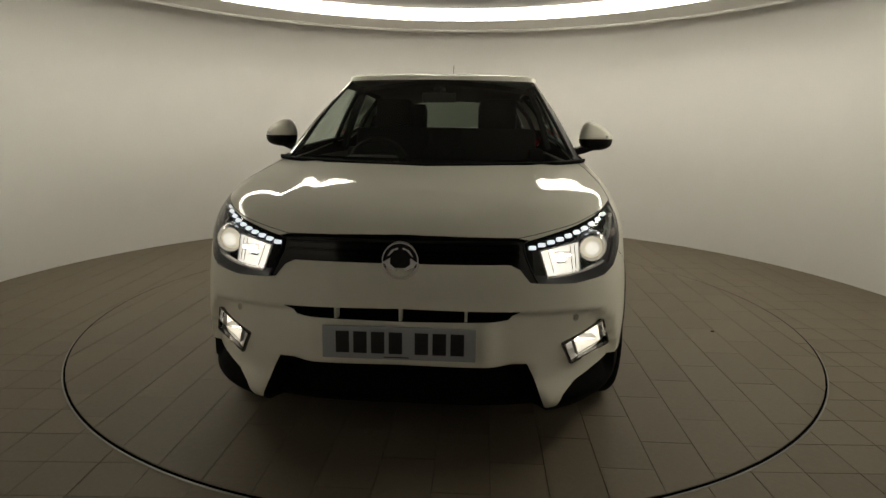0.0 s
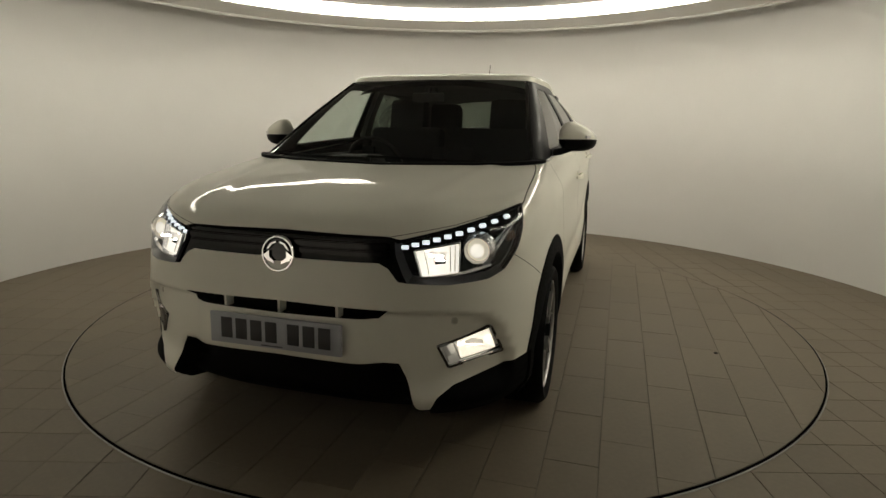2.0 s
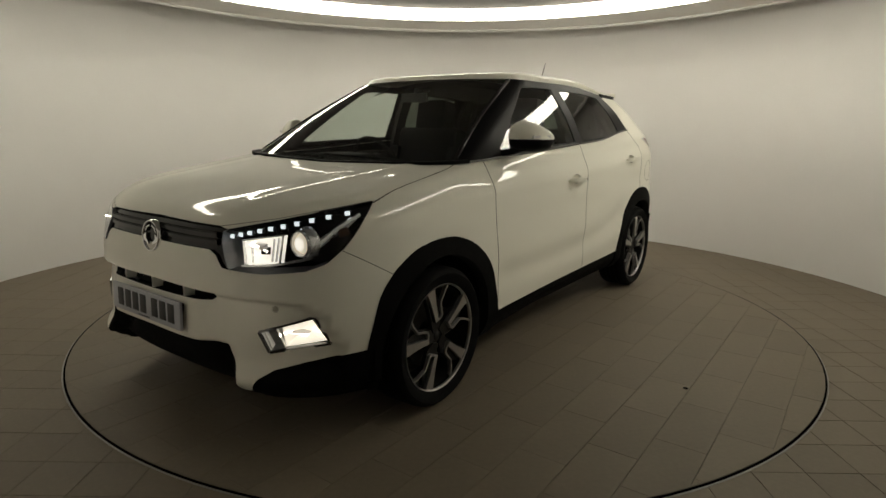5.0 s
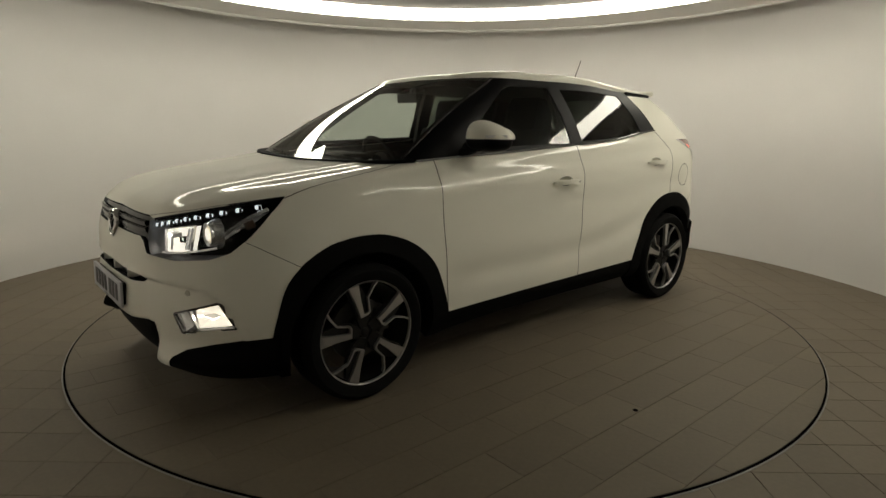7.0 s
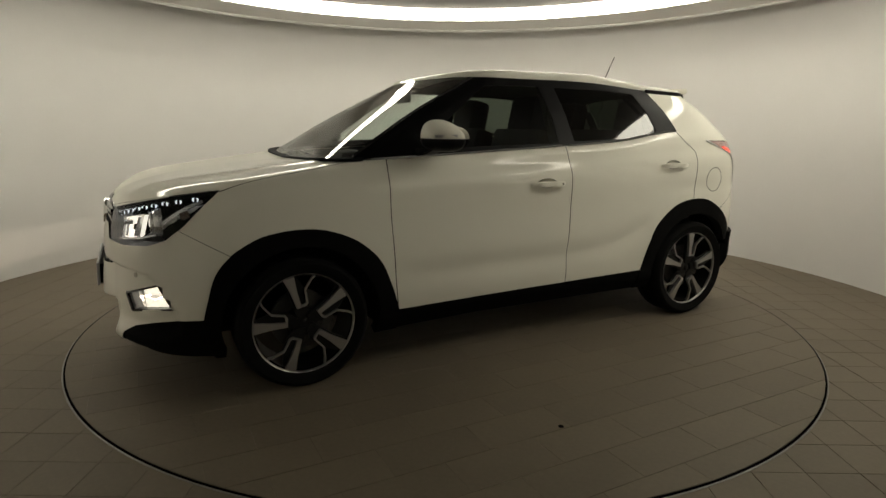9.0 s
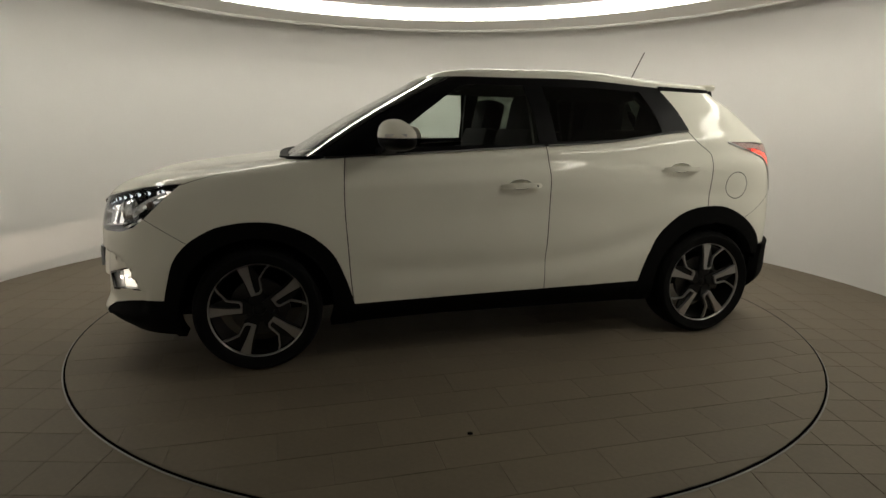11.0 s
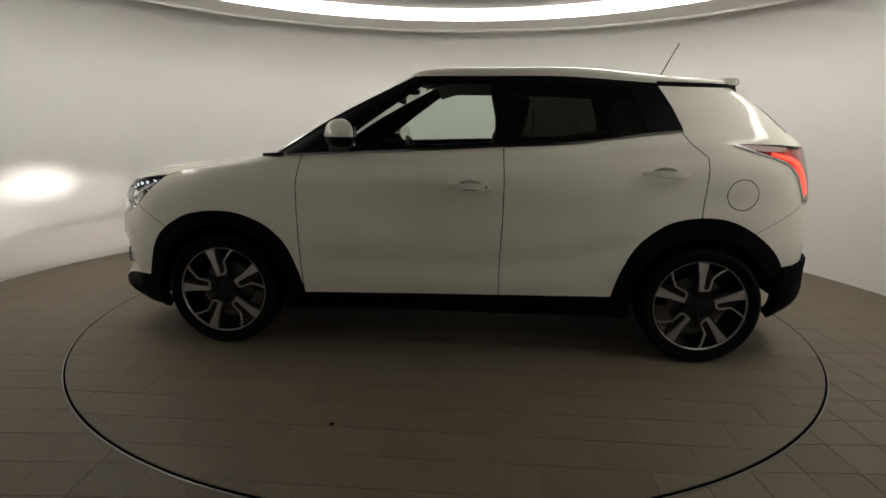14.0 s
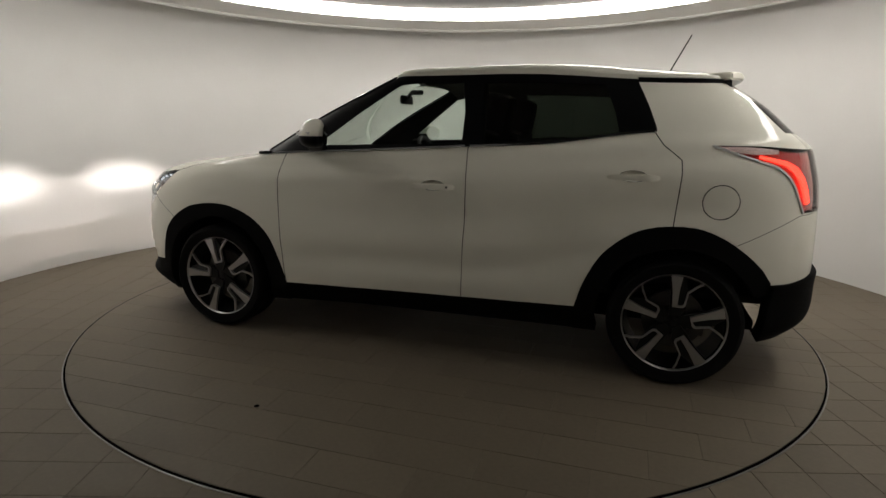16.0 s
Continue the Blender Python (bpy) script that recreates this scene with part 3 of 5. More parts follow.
class Skin:
    """A cut skin with its panels and its smooth normals."""

    def __init__(self, rows, sub, cuts, namer, shape=None):
        bm = skin(rows, sub)
        if shape:
            for v in bm.verts:
                v.co = shape(v.co)
            bm.normal_update()
        self.tree = KDTree(len(bm.verts))
        self.normals = []
        for k, v in enumerate(bm.verts):
            self.tree.insert(v.co, k)
            n = v.normal.copy()
            if v.co.y < 1e-4:
                n.y = 0
                n.normalize()
            self.normals.append(n)
        self.tree.balance()
        for line, ax, test in cuts:
            cut(bm, line, ax, test)
        bm.normal_update()
        self.faces = {}
        for f in bm.faces:
            if f.calc_area() < 1e-9:
                continue
            key = namer(f.calc_center_median(), f.normal)
            if key:
                self.faces.setdefault(key, []).append([v.co.copy() for v in f.verts])
        bm.free()

    def normal(self, co):
        q = Vector((co.x, abs(co.y), co.z))
        total = Vector((0, 0, 0))
        for p, k, d in self.tree.find_n(q, 4):
            total += self.normals[k] / (d * d + 1e-6)
        total.normalize()
        return Vector((total.x, -total.y if co.y < 0 else total.y, total.z))

    def sheet(self, name, sides):
        bm = bmesh.new()
        for s in sides:
            for f in self.faces.get(name, []):
                vs = [bm.verts.new((c.x, c.y * s, c.z)) for c in (f if s > 0 else f[::-1])]
                try:
                    bm.faces.new(vs)
                except ValueError:
                    pass
        bmesh.ops.remove_doubles(bm, verts=bm.verts[:], dist=4e-5)
        bmesh.ops.dissolve_degenerate(bm, edges=bm.edges[:], dist=2e-5)
        return bm

    def panel(self, name, sides, mat, parent, gap=0.0024, lip=0.02, out=0.0, label="", part_name=None, hold=None, flat=0.0):
        bm = self.sheet(name, sides)
        normal = {v: self.normal(v.co) for v in bm.verts}
        if flat:
            mean = sum(normal.values(), Vector()).normalized()
            normal = {v: n.lerp(mean, flat).normalized() for v, n in normal.items()}
        push = {}
        for e in bm.edges:
            if len(e.link_faces) != 1 or hold and all(hold(v.co) for v in e.verts):
                continue
            f = e.link_faces[0]
            d = (e.verts[1].co - e.verts[0].co).cross(f.normal if f.normal.length else normal[e.verts[0]])
            mid = (e.verts[0].co + e.verts[1].co) / 2
            if d.dot(f.calc_center_median() - mid) < 0:
                d = -d
            for v in e.verts:
                push[v] = push.get(v, Vector((0, 0, 0))) + d.normalized()
        bm.normal_update()
        edges = [e for e in bm.edges if len(e.link_faces) == 1 and not (hold and all(hold(v.co) for v in e.verts))]
        for v in bm.verts:
            if out:
                v.co += normal[v] * out
        for v, d in push.items():
            if d.length > 1e-6 and gap:
                v.co += d.normalized() * gap
        bm.verts.index_update()
        order = [normal[v] for v in bm.verts]
        if lip:
            base = {v: normal[v] for v in bm.verts}
            r = bmesh.ops.extrude_edge_only(bm, edges=edges)
            fresh = [g for g in r["geom"] if isinstance(g, bmesh.types.BMVert)]
            for v in fresh:
                n = self.normal(v.co)
                base[v] = n
                v.co -= n * lip
            for g in r["geom"]:
                if isinstance(g, bmesh.types.BMFace) and mat is PAINT:
                    g.material_index = 1
            bm.verts.index_update()
            order = [base[v] for v in bm.verts]
        for f in bm.faces:
            f.smooth = True
        me = bpy.data.meshes.new(part_name or name)
        bm.to_mesh(me)
        bm.free()
        me.materials.append(mat)
        if lip and mat is PAINT:
            me.materials.append(INNER)
        me.normals_split_custom_set_from_vertices([tuple(n) for n in order])
        ob = new(part_name or name, me)
        ob.parent = parent
        if label:
            tagged(ob, label)
        return ob


def front_of(x):
    return lambda c: c.x > x


def rear_of(x):
    return lambda c: c.x < x


def flank(c):
    return c.y > 0.45


def loop(p):
    return p + p[:1]


LOW_CUTS = [
    (circle(1.3, WHEEL_Z, 0.372, 40, -20, 200), (0, 2), flank), (circle(-1.3, WHEEL_Z, 0.372, 40, -20, 200), (0, 2), flank),
    (loop(LAMP), (1, 2), front_of(1.45)), (LAMP_SIDE, (0, 2), front_of(1.45)), (GRILLE, (1, 2), front_of(1.8)),
    (SLOT, (1, 2), front_of(1.8)), (loop(FOG), (1, 2), front_of(1.7)), (CHIN, (1, 2), front_of(1.65)),
    (ARCH_F, (0, 2), flank), (ARCH_R, (0, 2), flank), (SILL, (0, 2), flank),
    ([(1.735, 0.385), (1.735, 0.15)], (0, 2), flank), ([(-1.70, 0.54), (-1.66, 0.15)], (0, 2), flank), ([(-1.5, 0.475), (-1.72, 0.475)], (0, 2), flank),
    (HOOD_TOP, (0, 1), lambda c: c.y > 0.45 and c.z > 0.88), (HOOD_FRONT, (1, 2), front_of(1.6)), (BUMPER_LINE, (0, 2), flank),
    (SEAM_A, (0, 2), flank), (SEAM_B, (0, 2), flank), (SEAM_C, (0, 2), flank),
    (TAIL_RING, (0, 2), lambda c: c.y > 0.40 and c.x < -1.3), ([(-2.0, 1.135), (-1.80, 1.142), (-1.60, 1.155), (-1.40, 1.155)], (0, 2), rear_of(-1.3)),
    (REAR_LINE, (0, 2), rear_of(-1.3)), (REAR_SKIRT, (0, 2), rear_of(-1.3)),
    (circle(FUEL[0], FUEL[1], FUEL[2], 28), (0, 2), flank),
    *(([(hx + 0.062 * math.cos(radians(18 * k)), hz + 0.025 * math.sin(radians(18 * k))) for k in range(21)], (0, 2), flank) for hx, hz in CUPS),
    ([(0.60, 0.3), (0.60, 1.3)], (1, 2), rear_of(-1.6)), ([(0.42, 0.8), (0.42, 1.2)], (1, 2), rear_of(-1.6)),
]
CABIN_CUTS = [
    (loop(WIN_F), (0, 2), flank), (loop(WIN_R), (0, 2), flank), (QUARTER, (0, 2), flank),
    ([(EDGE_A, 1.05), (EDGE_A - 0.5 * EDGE_LEAN, 1.55)], (1, 2), front_of(0.2)),
    ([(0.60, 1.2), (0.60 - 0.3 * 0.42, 1.5)], (1, 2), rear_of(-1.4)), ([(0.66, 1.2), (0.66 - 0.3 * 0.42, 1.5)], (1, 2), rear_of(-1.4)),
    ([(0.0, 1.22), (0.7, 1.22)], (1, 2), rear_of(-1.4)), ([(0.0, 1.46), (0.7, 1.46)], (1, 2), rear_of(-1.4)),
]


def on_skin(sk, a, b, ax, seed):
    """The point and normal of the skin at (a, b) in the plane of ax, starting from a guess for the third axis."""
    third = 3 - ax[0] - ax[1]
    p = Vector((0, 0, 0))
    p[ax[0]], p[ax[1]], p[third] = a, b, seed
    for _ in range(12):
        co, k, d = sk.tree.find(p)
        n = sk.normals[k]
        if abs(n[third]) < 0.05:
            break
        # plane through the nearest vertex
        delta = (co - p).dot(n) / n[third]
        p[third] += delta
        if abs(delta) < 1e-5:
            break
    return p, sk.normal(p)


def wheel(name="wheel"):
    """A wheel about its own y axis, outer face towards +y."""
    w = new(name)
    turn = pose(0, 0, 0, -90)
    bm = bmesh.new()
    prof = [(0.238, 0.085), (0.262, 0.100), (0.290, 0.104), (0.300, 0.096), (0.312, 0.080), (0.315, 0.062), (0.315, 0.040), (0.308, 0.039), (0.308, 0.031), (0.315, 0.030), (0.315, 0.006), (0.308, 0.005), (0.308, -0.005), (0.315, -0.006), (0.315, -0.030), (0.308, -0.031), (0.308, -0.039), (0.315, -0.040), (0.315, -0.062), (0.312, -0.085), (0.305, -0.10), (0.262, -0.10), (0.236, -0.085)]
    lathe(bm, prof, 72, turn)
    bmesh.ops.recalc_face_normals(bm, faces=bm.faces[:])
    part("tyre", bm, TYRE, w, "black road tyre")
    bm = bmesh.new()
    lathe(bm, [(0.239, 0.090), (0.2415, 0.091), (0.2425, 0.088), (0.240, 0.080), (0.236, 0.074), (0.235, 0.078), (0.237, 0.088), (0.239, 0.090)], 72, turn)
    bmesh.ops.recalc_face_normals(bm, faces=bm.faces[:])
    part("rim", bm, ALLOY, w, "machined silver rim edge")
    bm = bmesh.new()
    lathe(bm, [(0.228, 0.076), (0.222, 0.02), (0.215, -0.09), (0.236, -0.095), (0.238, 0.0)], 64, turn)
    lathe(bm, [(0.001, 0.062), (0.028, 0.062), (0.034, 0.055), (0.07, 0.050), (0.075, 0.03), (0.07, 0.0), (0.001, 0.0)], 40, turn)
    bmesh.ops.recalc_face_normals(bm, faces=bm.faces[:])
    part("barrel", bm, ALLOY_DARK, w, "black wheel barrel and hub")
    for k in range(5):
        spin = Matrix.Rotation(radians(72 * k + 8), 4, "Y") @ pose(0, 0.074, 0, 90, 0, 0)
        # broad spoke, its foot turning back as a thin hooked arm to the edge
        bm = bmesh.new()
        prism(bm, [(0.026, 0.235), (-0.026, 0.231), (-0.016, 0.16), (-0.012, 0.088), (0.01, 0.080), (0.014, 0.16)], 0.022, spin)
        prism(bm, [(-0.012, 0.088), (0.01, 0.080), (-0.034, 0.078), (-0.048, 0.088), (-0.042, 0.096), (-0.032, 0.088)], 0.018, spin)
        prism(bm, [(-0.048, 0.088), (-0.058, 0.150), (-0.052, 0.154), (-0.041, 0.094)], 0.018, spin)
        prism(bm, [(-0.058, 0.150), (-0.1, 0.186), (-0.096, 0.193), (-0.052, 0.155)], 0.018, spin)
        prism(bm, [(-0.1, 0.186), (-0.122, 0.196), (-0.118, 0.204), (-0.096, 0.193)], 0.018, spin)
        bmesh.ops.recalc_face_normals(bm, faces=bm.faces[:])
        part("spoke", bm, ALLOY, w, "machined silver spoke with a hooked arm", smooth=False)
        bm = bmesh.new()
        back = spin @ Matrix.Translation((0, 0, 0.016))
        prism(bm, [(0.034, 0.231), (-0.034, 0.231), (-0.060, 0.15), (-0.052, 0.07), (-0.02, 0.03), (0.02, 0.03), (0.022, 0.08), (0.022, 0.16)], 0.018, back)
        bmesh.ops.recalc_face_normals(bm, faces=bm.faces[:])
        part("spoke_back", bm, ALLOY_DARK, w, "black painted back of a spoke", smooth=False)
        bm = bmesh.new()
        m = Matrix.Rotation(radians(72 * k + 44), 4, "Y")
        cyl(bm, m @ Vector((0, 0.045, 0.052)), m @ Vector((0, 0.062, 0.052)), 0.009, 0.008, 6)
        part("wheel_nut", bm, ALLOY_DARK, w)
    bm = bmesh.new()
    lathe(bm, [(0.001, 0.066), (0.016, 0.066), (0.020, 0.063), (0.020, 0.060)], 24, turn)
    part("centre_cap", bm, ALLOY_DARK, w, "small dark centre cap")
    bm = bmesh.new()
    lathe(bm, [(0.06, 0.0), (0.06, 0.012), (0.145, 0.012), (0.145, -0.012), (0.06, -0.012)], 48, turn)
    bmesh.ops.recalc_face_normals(bm, faces=bm.faces[:])
    part("brake_disc", bm, BRAKE, w, "grey steel brake disc")
    bm = bmesh.new()
    box(bm, (-0.15, -0.03, -0.05), (-0.09, 0.035, 0.07), 0.01)
    part("brake_caliper", bm, BRAKE, w)
    return w


def seat(parent, y, x, wide, name):
    s = new(name)
    s.parent = parent
    s.matrix_basis = pose(x, y, 0)
    bm = bmesh.new()
    box(bm, (-0.25, -wide / 2, 0.45), (0.27, wide / 2, 0.62), 0.05)
    part("cushion", bm, FABRIC, s)
    bm = bmesh.new()
    m = pose(-0.22, 0, 0.58, 0, -14, 0)
    box(bm, (-0.08, -wide / 2, 0.0), (0.08, wide / 2, 0.65), 0.05, m)
    for e in (-1, 1):
        box(bm, (0.0, e * wide / 2 - 0.05, 0.05), (0.11, e * wide / 2 + 0.05, 0.5), 0.03, m)
    part("backrest", bm, FABRIC, s)
    heads = (0.0,) if wide < 0.8 else (-0.36, 0.36)
    for h in heads:
        bm = bmesh.new()
        m = pose(-0.385, h, 1.20, 0, -12, 0)
        box(bm, (-0.075, -0.135, -0.03), (0.085, 0.135, 0.215), 0.05, m)
        for e in (-0.06, 0.06):
            cyl(bm, m @ Vector((0, e, -0.08)), m @ Vector((0, e, 0.05)), 0.006, seg=8)
        part("headrest", bm, FABRIC, s)
    return s


# ---- the car ----
def headlight(car, low, s):
    lamp = low.panel("headlight", (s,), CLEAR, car, gap=0.002, lip=0.0, label="lit clear headlight with a row of white running lights")
    lamp.visible_shadow = False
    bm = low.sheet("headlight", (s,))
    # black bowl behind the cover
    edges = [e for e in bm.edges if len(e.link_faces) == 1]
    centre = Vector((1.86, 0.62 * s, 0.81))
    r = bmesh.ops.extrude_edge_only(bm, edges=edges)
    fresh = {g for g in r["geom"] if isinstance(g, bmesh.types.BMVert)}
    for v in fresh:
        v.co = v.co + (centre - v.co) * 0.07 + Vector((-0.07, -0.02 * s, 0))
    keep = {f for f in bm.faces if any(v in fresh for v in f.verts)}
    bmesh.ops.delete(bm, geom=[f for f in bm.faces if f not in keep], context="FACES")
    part("housing", bm, BOWL, lamp, "black lamp housing", smooth=False)
    # running lights along the upper edge
    for k in range(10):
        y = 0.452 + 0.0335 * k
        z = 0.829 + 0.0098 * k
        p, n = on_skin(low, y, z, (1, 2), 1.98 - 0.03 * k)
        p -= n * 0.020
        q = Vector((p.x, p.y * s, p.z))
        nn = Vector((n.x, n.y * s, n.z))
        bm = bmesh.new()
        m = Matrix.Translation(q) @ nn.to_track_quat("X", "Z").to_matrix().to_4x4()
        box(bm, (-0.008, -0.0125, -0.0068), (0.004, 0.0125, 0.0068), 0.003, m)
        led = part("running_light", bm, LED, lamp, "small white LED")
        bm = bmesh.new()
        box(bm, (-0.004, 0.0155 * s - 0.001, -0.008), (0.008, 0.0155 * s + 0.001, 0.008), 0, Matrix.Translation(q) @ pose(0, 0, 0, 0, 0, 6 * s))
        part("blind", bm, GLOSS, led, "small black blind")
    # reflector box and projector
    bm = bmesh.new()
    ys = [(0.478, 0.806), (0.612, 0.830), (0.618, 0.733), (0.505, 0.722)]
    pts = []
    for y, z in ys:
        p, n = on_skin(low, y, z, (1, 2), 2.0)
        pts.append(Vector((p.x - 0.045, p.y * s, p.z)))
    vs = [bm.verts.new(p) for p in pts]
    bk = [bm.verts.new(p + Vector((-0.02, 0, 0))) for p in pts]
    mid = sum(pts, Vector()) / 4 + Vector((-0.012, 0, 0))
    hole = [bm.verts.new(mid + (p - mid).normalized() * 0.024) for p in pts]
    for k in range(4):
        bm.faces.new((vs[k], vs[(k + 1) % 4], hole[(k + 1) % 4], hole[k]))
        bm.faces.new((vs[k], bk[k], bk[(k + 1) % 4], vs[(k + 1) % 4]))
    bmesh.ops.recalc_face_normals(bm, faces=bm.faces[:])
    part("reflector_box", bm, LOW, lamp, "glowing white reflector", smooth=False)
    for t in (0.20, 0.80, 0.92):
        bm = bmesh.new()
        a, b = pts[0].lerp(pts[1], t), pts[3].lerp(pts[2], t)
        sweep(bm, [a + Vector((0.003, 0, -0.006)), b + Vector((0.003, 0, 0.006))], 0.003, 0.010, [(1, 0, 0)] * 2)
        part("rib", bm, REFLECT, lamp, "thin reflector rib")
    bm = bmesh.new()
    sweep(bm, [p.lerp(sum(pts, Vector()) / 4, -0.05) + Vector((0.004, 0, 0)) for p in pts + pts[:1]], 0.006, 0.012, [(1, 0, 0)] * 5)
    part("bezel", bm, REFLECT, lamp, "chrome bezel")
    c, n = on_skin(low, 0.672, 0.803, (1, 2), 1.9)
    c = Vector((c.x - 0.05, c.y * s, c.z))
    bm = bmesh.new()
    m = Matrix.Translation(c) @ pose(0, 0, 0, 0, 90, 0)
    lathe(bm, [(0.047, -0.005), (0.050, 0.012), (0.046, 0.018), (0.042, 0.012), (0.040, -0.004)], 36, m)
    bmesh.ops.recalc_face_normals(bm, faces=bm.faces[:])
    part("projector_ring", bm, REFLECT, lamp, "bright chrome projector ring")
    bm = bmesh.new()
    lathe(bm, [(0.040, 0.0), (0.036, 0.008), (0.025, 0.015), (0.012, 0.0175), (0.0005, 0.0185)], 32, m)
    lens = part("projector_lens", bm, LOW, lamp, "glowing round projector lens")
    lens.data.materials[0] = LENS
    bm = bmesh.new()
    lathe(bm, [(0.024, 0.0168), (0.016, 0.0195), (0.008, 0.021), (0.0005, 0.0215)], 24, m)
    part("lens_core", bm, LOW, lamp, "glowing middle of the lens")
    # bright bowl round the projector and the fluted reflector of the outer wing
    bm = bmesh.new()
    lathe(bm, [(0.051, 0.004), (0.055, -0.004), (0.059, -0.018), (0.061, -0.030)], 36, m)
    part("projector_bowl", bm, REFLECT, lamp, "bright chrome bowl", smooth=False)
    bm = bmesh.new()
    rows = []
    for k in range(9):
        col = []
        for j in range(4):
            p, n = on_skin(low, 0.715 + 0.0085 * k, 0.765 + 0.0135 * k + 0.016 * (j - 1), (1, 2), 1.85)
            q = p - n * (0.030 + 0.008 * ((k + j) % 2))
            col.append(bm.verts.new((q.x, q.y * s, q.z)))
        rows.append(col)
    for k in range(8):
        for j in range(3):
            bm.faces.new((rows[k][j], rows[k + 1][j], rows[k + 1][j + 1], rows[k][j + 1]))
    bmesh.ops.recalc_face_normals(bm, faces=bm.faces[:])
    part("side_reflector", bm, SATIN, lamp, "fluted chrome side reflector", smooth=False)
    # bright bezels below
    bm = bmesh.new()
    row = []
    for k in range(9):
        p, n = on_skin(low, 0.50 + 0.027 * k, 0.722 + 0.0005 * k * k, (1, 2), 2.0)
        row.append((p.x - 0.028, p.y * s, p.z))
    sweep(bm, row, 0.012, 0.008)
    part("bezel", bm, REFLECT, lamp, "chrome bezel strip")
    bm = bmesh.new()
    p, n = on_skin(low, 0.775, 0.84, (1, 2), 1.8)
    q = Vector((p.x - 0.02, p.y * s - 0.012 * s, p.z))
    box(bm, (-0.02, -0.008, -0.016), (0.02, 0.008, 0.016), 0.006, Matrix.Translation(q) @ pose(0, 0, 0, 0, 20, -40 * s))
    part("side_marker", bm, AMBER, lamp, "amber side reflector")
    bm = bmesh.new()
    row = []
    for k in range(8):
        p, n = on_skin(low, 0.73 + 0.007 * k, 0.80 + 0.014 * k, (1, 2), 1.85)
        row.append((p.x - 0.02, p.y * s - 0.006 * s, p.z))
    sweep(bm, row, 0.010, 0.014)
    part("bezel", bm, REFLECT, lamp, "chrome bezel strip")
    # recessed bulb in a tube behind the reflector, which shapes the hot spot of the beam
    m = Matrix.Translation(mid) @ pose(0, 0, 0, 0, 1.6, -3.4) @ pose(0, 0, 0, 0, 90, 0) @ Matrix.Diagonal((0.55, 1.35, 1, 1))
    bm = bmesh.new()
    lathe(bm, [(0.0125, 0.004), (0.0125, -0.090), (0.001, -0.090)], 20, m)
    part("tube", bm, INNER, lamp, "dark lamp tube")
    bm = bmesh.new()
    lathe(bm, [(0.001, -0.084), (0.008, -0.084)], 16, m)
    bmesh.ops.recalc_face_normals(bm, faces=bm.faces[:])
    part("bulb", bm, BEAM_M, lamp, "bright lamp bulb")
    # small lamp under a visor and between two fins, for the wide beam with its level upper edge
    q = Matrix.Translation(sum(pts, Vector()) / 4 + Vector((0.001, 0, 0.030)))
    bm = bmesh.new()
    bm.faces.new([bm.verts.new(q @ Vector((0, y, z))) for y, z in ((-0.003, -0.0004), (0.003, -0.0004), (0.003, 0.0004), (-0.003, 0.0004))])
    part("bulb", bm, WIDE_M, lamp, "bright lamp bulb", smooth=False)
    bm = bmesh.new()
    box(bm, (-0.003, -0.008, -0.008), (-0.001, 0.008, 0.002), 0, q)
    box(bm, (-0.001, -0.030, 0), (0.036, 0.030, 0.0012), 0, q @ pose(0, 0, 0.0012, 0, 3.2, 0))
    box(bm, (-0.001, -0.024, -0.001), (0.036, 0.024, 0), 0, q @ pose(0, 0, -0.0012, 0, 14, 0))
    for y in (-0.0245, 0.0235):
        box(bm, (-0.001, y, -0.016), (0.036, y + 0.001, 0.0), 0, q)
    part("visor", bm, REFLECT, lamp, "thin bright lamp visor", smooth=False)
    return lamp


